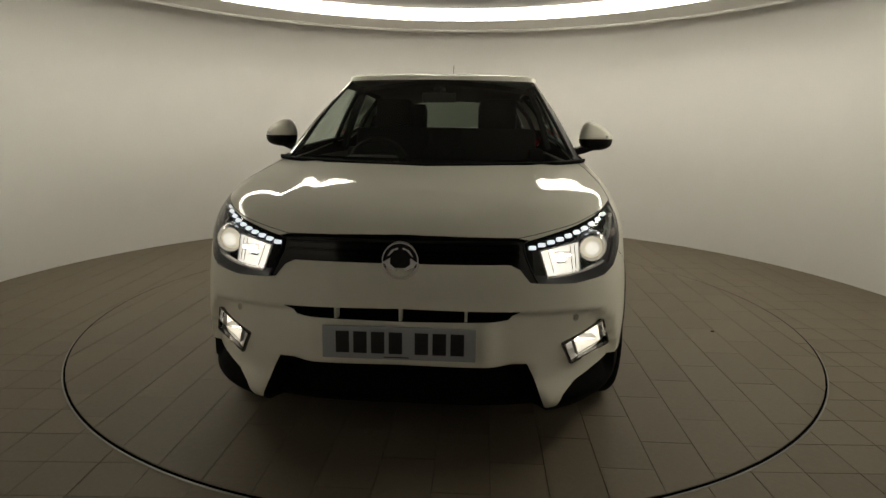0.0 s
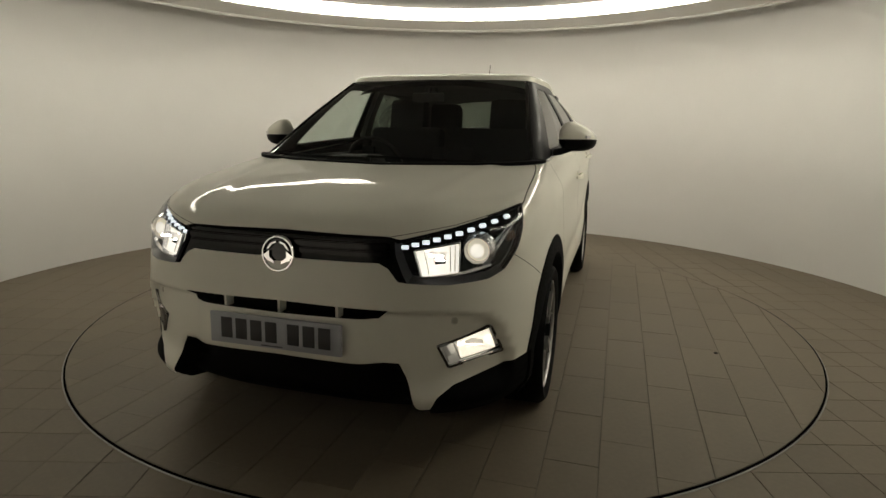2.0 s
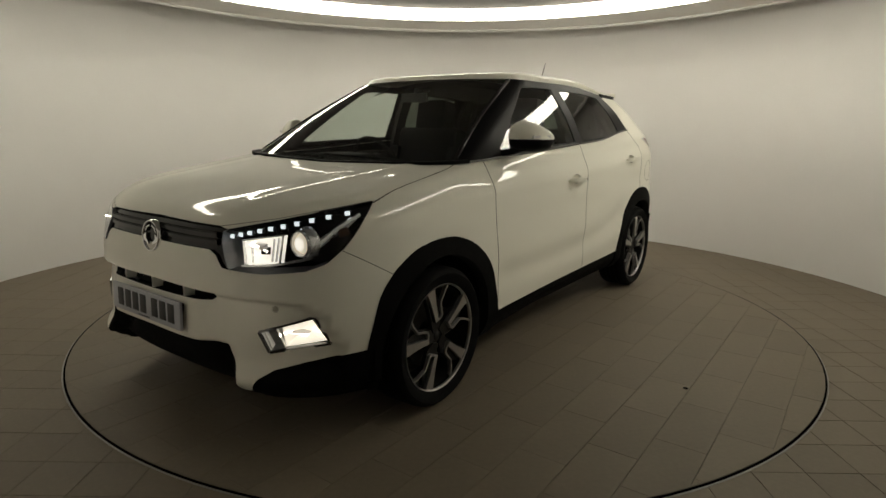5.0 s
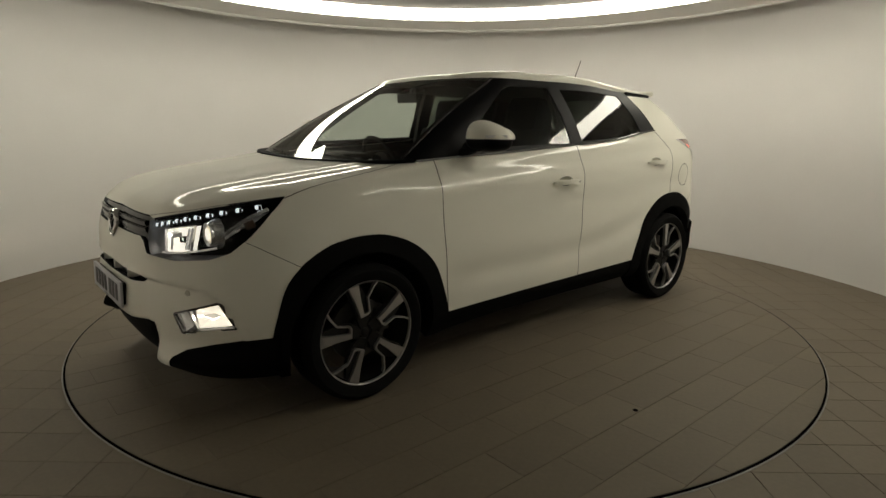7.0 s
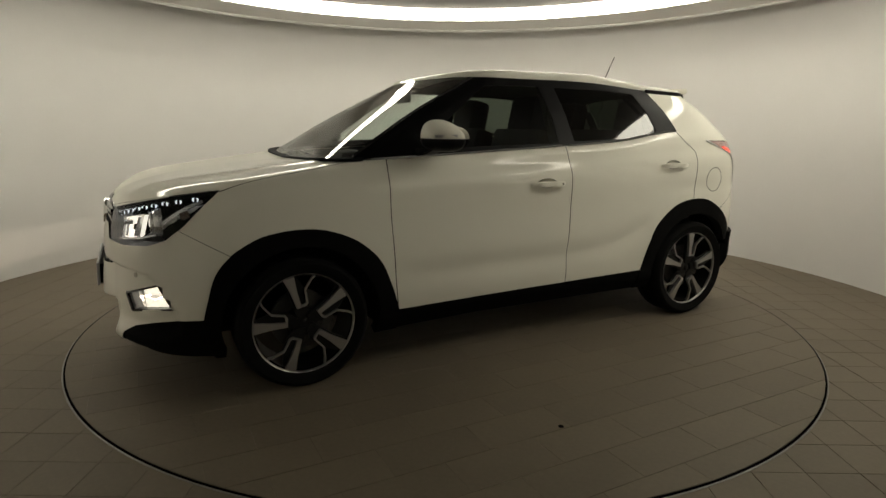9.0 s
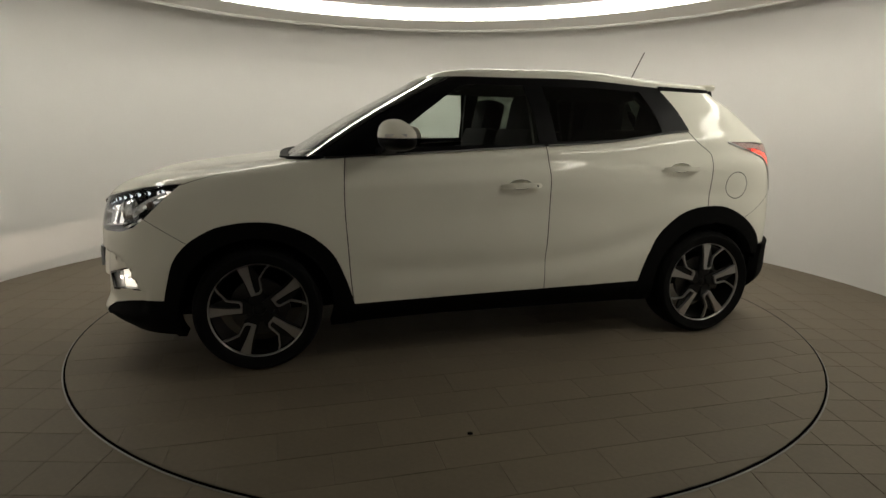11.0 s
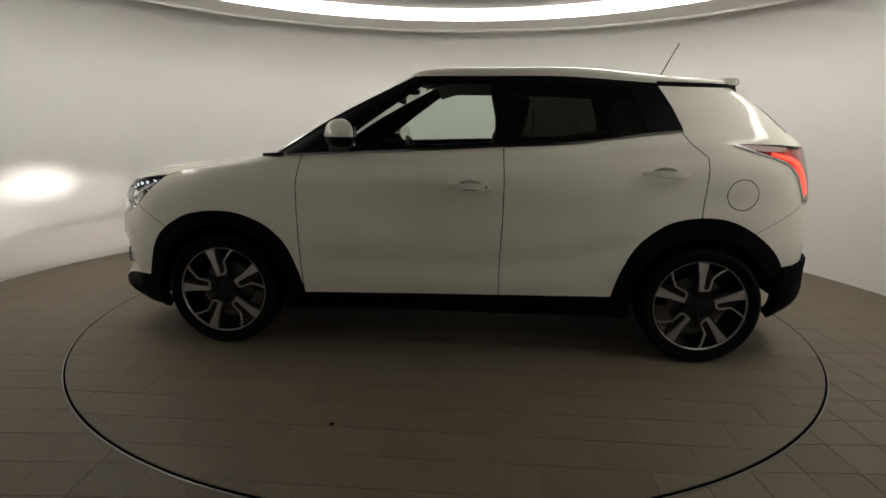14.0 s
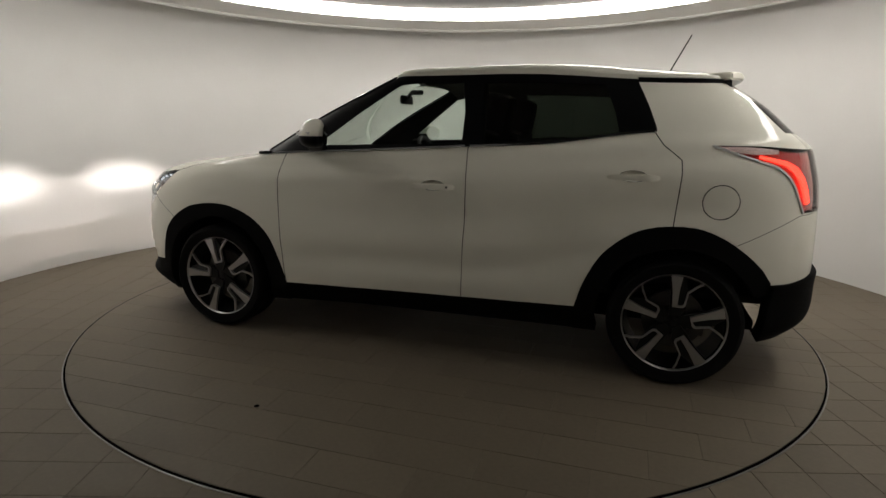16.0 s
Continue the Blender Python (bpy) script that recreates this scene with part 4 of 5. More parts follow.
def fog_lamp(car, low, s):
    lamp = low.panel("fog_lamp", (s,), CLEAR, car, gap=0.010, lip=0.0, label="lit clear fog lamp in a chrome frame")
    lamp.visible_shadow = False
    corner = []
    for y, z in FOG:
        p, n = on_skin(low, y, z, (1, 2), 1.93)
        corner.append((Vector((p.x, p.y * s, p.z)), Vector((n.x, n.y * s, n.z))))
    # chrome frame
    for k in range(4):
        (a, na), (b, nb) = corner[k], corner[(k + 1) % 4]
        row, ups = [], []
        for j in range(7):
            t = j / 6
            n = na.lerp(nb, t).normalized()
            row.append(a.lerp(b, t) + n * 0.003)
            ups.append(n)
        bm = bmesh.new()
        sweep(bm, row, 0.009, 0.012, ups)
        part("frame", bm, DARK_CHROME, lamp, "dark chrome frame bar", sharp=60)
    # bowl and glow
    n0 = sum((n for p, n in corner), Vector()).normalized()
    bm = bmesh.new()
    front = [bm.verts.new(p - n0 * 0.004) for p, n in corner]
    back = [bm.verts.new(p - n0 * 0.06) for p, n in corner]
    for k in range(4):
        bm.faces.new((front[k], front[(k + 1) % 4], back[(k + 1) % 4], back[k]))
    bm.faces.new(back)
    part("bowl", bm, SATIN, lamp, "satin silver lamp bowl", smooth=False)
    cs = [p for p, n in corner]
    inner = [cs[0].lerp(cs[1], 0.36), cs[1].lerp(cs[0], 0.02), cs[2].lerp(cs[3], 0.06), cs[3].lerp(cs[2], 0.22)]
    mid = sum(inner, Vector()) / 4
    bm = bmesh.new()
    ring = [bm.verts.new(p.lerp(mid, 0.06) - n0 * 0.020) for p in inner]
    c = bm.verts.new(mid - n0 * 0.046)
    for k in range(4):
        bm.faces.new((ring[k], ring[(k + 1) % 4], c))
    part("reflector", bm, FOG_GLOW, lamp, "glowing warm white reflector", smooth=False)
    # small fog bulb under a dipped plate that gives the beam its level upper edge
    fm = Matrix.Translation(mid - n0 * 0.036) @ pose(0, 0, 0, 0, 0, 18 * s)
    bm = bmesh.new()
    bm.faces.new([bm.verts.new(fm @ Vector((0, y, z))) for y, z in ((-0.008, -0.0005), (0.008, -0.0005), (0.008, 0.0005), (-0.008, 0.0005))])
    part("bulb", bm, FOG_M, lamp, "bright fog bulb", smooth=False)
    bm = bmesh.new()
    box(bm, (-0.003, -0.010, -0.006), (-0.001, 0.010, 0.003), 0, fm)
    box(bm, (-0.001, -0.034, 0), (0.034, 0.034, 0.001), 0, fm @ pose(0, 0, 0.0012, 0, 6.6, 0))
    box(bm, (-0.001, -0.034, -0.001), (0.034, 0.034, 0), 0, fm @ pose(0, 0, -0.0012, 0, 13, 0))
    part("shield", bm, SATIN, lamp, "small silver bulb shield", smooth=False)
    bm = bmesh.new()
    a, b = cs[0].lerp(cs[1], 0.08).lerp(cs[3], 0.10), cs[3].lerp(cs[2], 0.05).lerp(cs[0], 0.12)
    for t in (0.0, 0.22):
        u, v = a.lerp(cs[1], t), b.lerp(cs[2], t)
        sweep(bm, [u - n0 * 0.012, v - n0 * 0.012], 0.004, 0.016, [n0, n0])
    part("fin", bm, SATIN, lamp, "slim silver fin")
    return lamp


def at_belt(c):
    row = BODY[-1]
    k = int(np.argmin(np.hypot(row[:, 0] - c.x, row[:, 1] - abs(c.y))))
    return c.x < -1.1 and abs(row[k, 2] - c.z) < 0.006


def build_car():
    car = tagged(new("car"), "cream white compact crossover car with black cladding, lights on", "car")
    low = Skin(BODY, 11, LOW_CUTS, name_low, press)
    cabin = Skin(CABIN_ROWS, 14, CABIN_CUTS, name_cabin)
    roof = Skin(ROOF_ROWS, 6, [], lambda c, n: "roof")
    both, pairs = (1, -1), ((1,), (-1,))
    low.panel("hood", both, PAINT, car, label="cream white bonnet")
    bumper = low.panel("front_bumper", both, PAINT, car, gap=0.0, label="cream white front bumper")
    grille = low.panel("grille", both, GLOSS, car, gap=0.001, lip=0.02, out=-0.012, label="gloss black upper grille band")
    low.panel("front_skirt", both, CLAD, car, out=-0.006, label="black lower air intake and skirt")
    low.panel("rear_skirt", both, CLAD, car, lip=0.045, out=0.026, label="black rear skirt")
    low.panel("rear_bumper", both, PAINT, car, gap=0.0, label="cream white rear bumper")
    gate = low.panel("tailgate", both, PAINT, car, label="cream white tailgate")
    low.panel("lower_grille", both, CLAD, bumper, gap=0, lip=0, out=-0.05, label="black slot of the lower grille")
    cabin.panel("windscreen", both, SCREEN, car, gap=0.0, lip=0.0, flat=0.3, label="clear windscreen").visible_shadow = False
    cabin.panel("rear_screen", both, PRIVACY, gate, gap=0.0, lip=0.0, label="dark rear window").visible_shadow = False
    cabin.panel("rear_frame", both, GLOSS, gate, gap=0.001, lip=0.01, label="gloss black rear window frame")
    roof.panel("roof", both, PAINT, car, gap=0.0, lip=0.006, label="cream white roof")
    for s in both:
        low.panel("fender", (s,), PAINT, car, label="cream white front wing")
        fd = low.panel("front_door", (s,), PAINT, car, label="cream white front door")
        rd = low.panel("rear_door", (s,), PAINT, car, label="cream white rear door")
        qp = low.panel("quarter_panel", (s,), PAINT, car, label="cream white rear wing", hold=at_belt)
        low.panel("fuel_flap", (s,), PAINT, qp, gap=0.0022, label="round fuel flap")
        low.panel("front_cladding", (s,), CLAD, car, gap=0.0, lip=0.05, out=0.004, label="black wheel arch cladding")
        low.panel("rear_cladding", (s,), CLAD, car, gap=0.0, lip=0.05, out=0.004, label="black wheel arch cladding")
        low.panel("sill", (s,), CLAD, car, gap=0.0, lip=0.03, out=-0.004, label="black side sill")
        cabin.panel("pillar_trim", (s,), PILLAR, car, gap=0.0, lip=0.008, label="gloss black window pillars")
        cabin.panel("rear_pillar", (s,), PAINT, qp, gap=0.0, lip=0.0, label="cream white rear pillar")
        cabin.panel("front_window", (s,), WINDOW, fd, gap=0.0, lip=0.0, out=-0.004, flat=0.85, label="clear side window").visible_shadow = False
        cabin.panel("rear_window", (s,), PRIVACY, rd, gap=0.0, lip=0.0, out=-0.004, flat=0.85, label="dark privacy window").visible_shadow = False
        screen_trim(car, cabin, s)
        headlight(car, low, s)
        fog_lamp(car, low, s)
        tail_lamp(car, low, s)
        handle(fd, low, s, -0.075, 0.920, 0.235)
        handle(rd, low, s, -1.065, 1.003, 0.235)
        mirror(fd, s)
        belt_strip(fd, rd, s)
        wells(car, s)
    liner(car, low)
    nose_details(car, low, bumper, grille)
    roof_details(car)
    interior(car)
    for x in (1.3, -1.3):
        for s in both:
            w = WHEEL if x > 0 and s > 0 else copy_thing(WHEEL, Matrix())
            w.parent = car
            w.matrix_basis = pose(x, 0.781 * s, WHEEL_Z, 0, 9 if x > 0 else -8, 0 if s > 0 else 180)
    return car


BOWL = material("housing_black", (0.10, 0.10, 0.105), 0.3, 0.7, vary=0.3, scale=25)
LENS = material("projector_glow", (1.0, 0.9, 0.75), 0.15, coat=1.0, emit=0.42, emit_color=(1.0, 0.90, 0.74))


def tail_lamp(car, low, s):
    lamp = low.panel("tail_lamp", (s,), TAIL_COVER, car, gap=0.002, lip=0.01, out=0.003, label="lit red tail lamp with a clear tip")
    lamp.visible_shadow = False
    low.panel("tail_lamp", (s,), TAIL_RED, lamp, gap=0.004, lip=0.0, out=-0.02, label="red reflector", part_name="reflector")
    # glowing light guide that bends down at the corner
    row, ups = [], []
    for x, z, seed in [(-1.60, 1.112, 0.83), (-1.66, 1.098, 0.82), (-1.72, 1.082, 0.80), (-1.765, 1.055, 0.78), (-1.80, 1.01, 0.75), (-1.825, 0.95, 0.73), (-1.84, 0.90, 0.71)]:
        p, n = on_skin(low, x, z, (0, 2), seed)
        n = Vector((n.x, n.y * s, n.z))
        row.append(Vector((p.x, p.y * s, p.z)) - n * 0.006)
        ups.append(n)
    bm = bmesh.new()
    sweep(bm, row, [0.010, 0.014, 0.020, 0.030, 0.036, 0.036, 0.03], 0.010, ups)
    part("light_guide", bm, TAIL_GLOW, lamp, "glowing red light guide")
    row, ups = [], []
    for x, z, seed in [(-1.41, 1.150, 0.85), (-1.48, 1.142, 0.85), (-1.54, 1.138, 0.84), (-1.60, 1.134, 0.83), (-1.68, 1.132, 0.81)]:
        p, n = on_skin(low, x, z, (0, 2), seed)
        n = Vector((n.x, n.y * s, n.z))
        row.append(Vector((p.x, p.y * s, p.z)) - n * 0.005)
        ups.append(n)
    bm = bmesh.new()
    sweep(bm, row, [0.012, 0.024, 0.032, 0.032, 0.020], 0.010, ups)
    part("clear_tip", bm, REFLECT, lamp, "silver tip of the lamp")
    # grey bezel along the lower edge
    row, ups = [], []
    for x, z in fine(TAIL_RING[:-1], 3):
        p, n = on_skin(low, x, z, (0, 2), 0.80)
        n = Vector((n.x, n.y * s, n.z))
        row.append(Vector((p.x, p.y * s, p.z)) + n * 0.002)
        ups.append(n)
    bm = bmesh.new()
    sweep(bm, row, 0.010, 0.008, ups)
    part("bezel", bm, SATIN, lamp, "slim grey lamp bezel")


TAIL_COVER = glass("tail_cover", (0.95, 0.80, 0.78), 1.4)


def handle(door, low, s, x, z, length):
    p, n = on_skin(low, x, z, (0, 2), 0.87)
    base = Vector((p.x, p.y * s, p.z))
    row = []
    for k in range(9):
        t = k / 8 - 0.5
        lift = 0.030 * (1 - (2 * t) ** 4) + 0.004
        row.append(base + Vector((-t * length, s * lift, 0.004 * math.cos(t * 3))))
    bm = bmesh.new()
    sweep(bm, row, [0.014, 0.024, 0.028, 0.028, 0.028, 0.029, 0.031, 0.031, 0.020], 0.014, [(0, s, 0)] * 9)
    bmesh.ops.bevel(bm, geom=[e for e in bm.edges if e.calc_face_angle(0) > 1.0], offset=0.004, segments=2, affect="EDGES")
    h = part("door_handle", bm, PAINT, door, "cream white pull handle")
    key, (hx, hz) = ("cup_front", CUPS[0]) if x > -0.5 else ("cup_rear", CUPS[1])
    bm = low.sheet(key, (s,))
    bmesh.ops.triangulate(bm, faces=bm.faces[:])
    bmesh.ops.subdivide_edges(bm, edges=bm.edges[:], cuts=4, use_grid_fill=True)
    for v in bm.verts:
        r = math.hypot((v.co.x - hx) / 0.062, (v.co.z - hz) / 0.025)
        v.co.y -= s * 0.026 * max(0.0, 1 - r ** 2.5)
    part("handle_cup", bm, PAINT, h, "handle recess", sharp=80)
    if x > -0.5:
        bm = bmesh.new()
        q = row[7]
        cyl(bm, q + Vector((0.004, 0, 0)), q + Vector((0.004, s * 0.0095, 0)), 0.006, seg=14)
        part("keyhole", bm, INNER, h, "black keyhole")


def mirror(door, s):
    m = new("door_mirror")
    m.parent = door
    tagged(m, "cream white door mirror on a black foot")
    def shell(z0, z1, mat, name, label):
        bm = bmesh.new()
        bmesh.ops.create_uvsphere(bm, u_segments=32, v_segments=20, radius=1)
        for v in bm.verts:
            x, y, z = (math.copysign(abs(c) ** 0.78, c) for c in v.co)
            k = 0.92 if z > 0 else 0.75
            # cap drawn out to the side, flat behind
            px = x * 0.092 if x > 0 else x * 0.060
            py = y * 0.098 * (1 - 0.10 * max(z, 0))
            pz = z * 0.088 * k * (1 - 0.32 * y * (1 if z > 0 else 0.4)) + 0.006 * y * (-1)
            v.co = Vector((0.59 + px - 0.035 * y, s * (0.905 + py), 1.170 + pz))
        bmesh.ops.bisect_plane(bm, geom=bm.verts[:] + bm.edges[:] + bm.faces[:], plane_co=(0, 0, z1), plane_no=(0, 0, 1), clear_outer=True)
        bmesh.ops.bisect_plane(bm, geom=bm.verts[:] + bm.edges[:] + bm.faces[:], plane_co=(0, 0, z0), plane_no=(0, 0, 1), clear_inner=True)
        bmesh.ops.holes_fill(bm, edges=[e for e in bm.edges if len(e.link_faces) == 1])
        if s < 0:
            bmesh.ops.reverse_faces(bm, faces=bm.faces[:])
        bmesh.ops.recalc_face_normals(bm, faces=bm.faces[:])
        part(name, bm, mat, m, label)
    shell(1.170, 1.30, PAINT, "cap", "cream white mirror cap")
    shell(1.0, 1.167, PILLAR, "lower_shell", "black lower mirror shell")
    bm = bmesh.new()
    sweep(bm, [(0.645, s * 0.775, 1.098), (0.635, s * 0.82, 1.105), (0.62, s * 0.87, 1.125), (0.61, s * 0.90, 1.135)], [0.11, 0.085, 0.09, 0.12], 0.035)
    bmesh.ops.bevel(bm, geom=[e for e in bm.edges if e.calc_face_angle(0) > 1.0], offset=0.006, segments=2, affect="EDGES")
    part("foot", bm, PILLAR, m, "black mirror foot")
    bm = bmesh.new()
    row = [(0.670 - 0.020 * k, s * (0.953 + 0.0085 * k), 1.181 + 0.0005 * k) for k in range(6)]
    sweep(bm, row, 0.012, 0.013)
    part("indicator", bm, SATIN, m, "clear indicator strip")
    bm = bmesh.new()
    bmesh.ops.create_circle(bm, cap_ends=True, segments=32, radius=1)
    for v in bm.verts:
        v.co = Vector((0.528 - 0.03 * v.co.x, s * (0.905 + v.co.x * 0.08), 1.172 + v.co.y * 0.055))
    part("mirror_glass", bm, CHROME, m, "mirror glass")


def belt_strip(fd, rd, s):
    row = BODY[-1]
    pts = [(float(x), float(y), float(z)) for x, y, z in row if -1.165 < x < 0.97 and y > 0.5]
    pts = [p for p in pts if p[0] < 0.97]
    for parent, lo, hi in ((fd, -0.238, 0.97), (rd, -1.19, -0.243)):
        line = [Vector((x, s * (y + 0.004), z + 0.002)) for x, y, z in pts if lo <= x <= hi]
        line = line[::2] if len(line) > 60 else line
        bm = bmesh.new()
        sweep(bm, line, 0.012, 0.010)
        part("belt_trim", bm, DARK_CHROME, parent, "slim dark chrome window trim", sharp=60)


def screen_trim(car, cabin, s):
    """Rounded gloss strip along the side edge of the windscreen."""
    row, ups = [], []
    for k in range(13):
        z = 1.075 + 0.42 * k / 12
        p, n = on_skin(cabin, EDGE_A - (z - 1.05) * EDGE_LEAN, z, (1, 2), 0.95 - 0.62 * k / 12)
        n = Vector((n.x, n.y * s, n.z))
        row.append(Vector((p.x, p.y * s, p.z)) + n * 0.002)
        ups.append(n)
    bm = bmesh.new()
    sweep(bm, row, 0.022, 0.012, ups)
    bmesh.ops.bevel(bm, geom=[e for e in bm.edges if e.calc_face_angle(0) > 1.0], offset=0.0055, segments=3, affect="EDGES")
    part("screen_trim", bm, GLOSS, car, "gloss black windscreen edge strip", sharp=60)


def wells(car, s):
    for wx in (1.3, -1.3):
        bm = bmesh.new()
        for k in range(33):
            a = radians(-10 + (200 if wx > 0 else 172) * k / 32)
            c = (wx + 0.392 * math.cos(a), 0.325 + 0.392 * math.sin(a))
            bm.verts.new((c[0], s * 0.50, c[1]))
            bm.verts.new((c[0], s * 0.845, c[1]))
        bm.verts.ensure_lookup_table()
        for k in range(32):
            bm.faces.new((bm.verts[2 * k], bm.verts[2 * k + 1], bm.verts[2 * k + 3], bm.verts[2 * k + 2]))
        bm.faces.new([bm.verts[2 * k] for k in range(33)])
        part("wheel_well", bm, INNER, car, "black wheel well")


def liner(car, low):
    """Dark inner shell that closes the gaps, and the floor pan."""
    bm = bmesh.new()
    for key in ("hood", "front_bumper", "fender", "front_door", "rear_door", "quarter_panel", "sill", "rear_bumper", "rear_skirt", "tailgate", "front_skirt", "fuel_flap"):
        for s in (1, -1):
            for f in low.faces.get(key, []):
                vs = []
                for c in (f if s > 0 else f[::-1]):
                    n = low.normal(c)
                    p = c - n * 0.03
                    vs.append(bm.verts.new((p.x, p.y * s, p.z)))
                bm.faces.new(vs)
    bmesh.ops.remove_doubles(bm, verts=bm.verts[:], dist=1e-4)
    part("inner_shell", bm, INNER, car, "black inner shell")
    bm = bmesh.new()
    box(bm, (-1.72, -0.50, 0.20), (1.80, 0.50, 0.26), 0.02)
    box(bm, (-0.9, -0.80, 0.21), (0.9, 0.80, 0.26), 0.02)
    part("floor_pan", bm, INNER, car, "black underside")
    for x in (1.3, -1.3):
        bm = bmesh.new()
        cyl(bm, (x, -0.7, WHEEL_Z), (x, 0.7, WHEEL_Z), 0.035, seg=12)
        part("axle", bm, INNER, car, "black axle")


def nose_details(car, low, bumper, grille):
    # bars of the upper grille
    for z, d, mat in ((0.826, 0.004, GLOSS), (0.798, -0.004, GLOSS)):
        row, ups = [], []
        for k in range(33):
            y = -0.40 + 0.80 * k / 32
            p, n = on_skin(low, abs(y), z, (1, 2), 2.07)
            row.append((p.x + d - 0.008, y, z))
            ups.append((1, 0, 0))
        bm = bmesh.new()
        sweep(bm, row, 0.022, 0.02, ups)
        bmesh.ops.bevel(bm, geom=[e for e in bm.edges if e.calc_face_angle(0) > 1.0], offset=0.004, segments=2, affect="EDGES")
        part("grille_bar", bm, mat, grille, "gloss black grille bar")
    # emblem: ring with a plain winged shape
    p, n = on_skin(low, 0.0, 0.783, (1, 2), 2.08)
    e = new("emblem")
    e.parent = car
    tagged(e, "round chrome emblem with a dark middle")
    m = Matrix.Translation((p.x + 0.012, 0, 0.783)) @ pose(0, 0, 0, 0, 84, 0)
    bm = bmesh.new()
    lathe(bm, [(0.055, -0.02), (0.0645, -0.02), (0.0655, 0.0), (0.062, 0.006), (0.058, 0.006), (0.055, 0.0)], 48, m, True)
    bmesh.ops.recalc_face_normals(bm, faces=bm.faces[:])
    part("ring", bm, CHROME, e, "chrome ring")
    bm = bmesh.new()
    lathe(bm, [(0.001, -0.006), (0.056, -0.006)], 32, m)
    bmesh.ops.recalc_face_normals(bm, faces=bm.faces[:])
    part("disc", bm, GLOSS, e, "black disc")
    for t in (1, -1):
        bm = bmesh.new()
        prism(bm, [(-0.010, 0.034 * t), (0.006, 0.058 * t), (0.022, 0.046 * t), (0.036, 0.012 * t), (0.026, 0.016 * t), (0.012, 0.034 * t)], 0.008, m)
        bmesh.ops.recalc_face_normals(bm, faces=bm.faces[:])
        part("wing", bm, CHROME, e, "chrome wing", smooth=False)
        bm = bmesh.new()
        prism(bm, [(-0.045, 0.008 * t), (-0.036, 0.030 * t), (-0.014, 0.044 * t), (-0.018, 0.036 * t), (-0.034, 0.022 * t), (-0.038, 0.008 * t)], 0.008, m)
        bmesh.ops.recalc_face_normals(bm, faces=bm.faces[:])
        part("arc", bm, CHROME, e, "chrome arc", smooth=False)
    # uprights in the lower slot
    for y in (-0.225, 0.0, 0.225):
        q, n = on_skin(low, abs(y), 0.597, (1, 2), 2.1)
        bm = bmesh.new()
        box(bm, (q.x - 0.05, y - 0.005, 0.570), (q.x - 0.006, y + 0.005, 0.622), 0.002)
        part("slot_upright", bm, PAINT, bumper, "cream white upright")
    # number plate, its signs as plain bars
    pl = new("number_plate")
    pl.parent = bumper
    tagged(pl, "grey number plate with dark bars")
    pm = Matrix.Translation((2.150, 0, 0.506)) @ pose(0, 0, 0, 90, 0, 90) @ pose(0, 0, 0, -2, 0, 0)
    bm = bmesh.new()
    box(bm, (-0.262, -0.057, -0.010), (0.262, 0.057, 0.003), 0.004, pm)
    part("board", bm, PLATE, pl, "grey plastic plate")
    bm = bmesh.new()
    box(bm, (-0.245, -0.050, -0.03), (0.245, 0.045, -0.008), 0.004, pm)
    part("bracket", bm, CLAD, pl)
    for k in range(7):
        x = -0.215 + 0.0605 * k + (0.028 if k > 3 else 0)
        bm = bmesh.new()
        box(bm, (x, -0.036, 0.002), (x + 0.046, 0.040, 0.0045), 0.001, pm)
        part("bar", bm, INK, pl, "dark bar")
    bm = bmesh.new()
    box(bm, (-0.05, -0.050, 0.002), (0.035, -0.0465, 0.0045), 0, pm)
    part("bar", bm, INK, pl, "dark bar")
    # parking sensors
    for y, z in ((0.615, 0.565), (-0.615, 0.565)):
        q, n = on_skin(low, abs(y), z, (1, 2), 2.0)
        n = Vector((n.x, n.y * (1 if y > 0 else -1), n.z))
        c = Vector((q.x, y, z))
        bm = bmesh.new()
        lathe(bm, [(0.0005, 0.0025), (0.009, 0.002), (0.0095, 0.0), (0.011, -0.001), (0.0115, 0.0006), (0.013, 0.0006), (0.013, -0.003)], 20, Matrix.Translation(c) @ n.to_track_quat("Z", "Y").to_matrix().to_4x4())
        part("parking_sensor", bm, SENSOR, bumper, "small round parking sensor")
    # tow eye slot under the plate, chin lip
    row = []
    for k in range(31):
        y = -0.44 + 0.88 * k / 30
        q, n = on_skin(low, abs(y), 0.30, (1, 2), 2.03)
        row.append((q.x - 0.03, y, 0.315))
    bm = bmesh.new()
    sweep(bm, row, 0.03, 0.02)
    part("intake_bar", bm, CLAD, car, "black intake bar")


SENSOR = material("sensor_cream", (0.40, 0.38, 0.31), 0.5, coat=0.4)


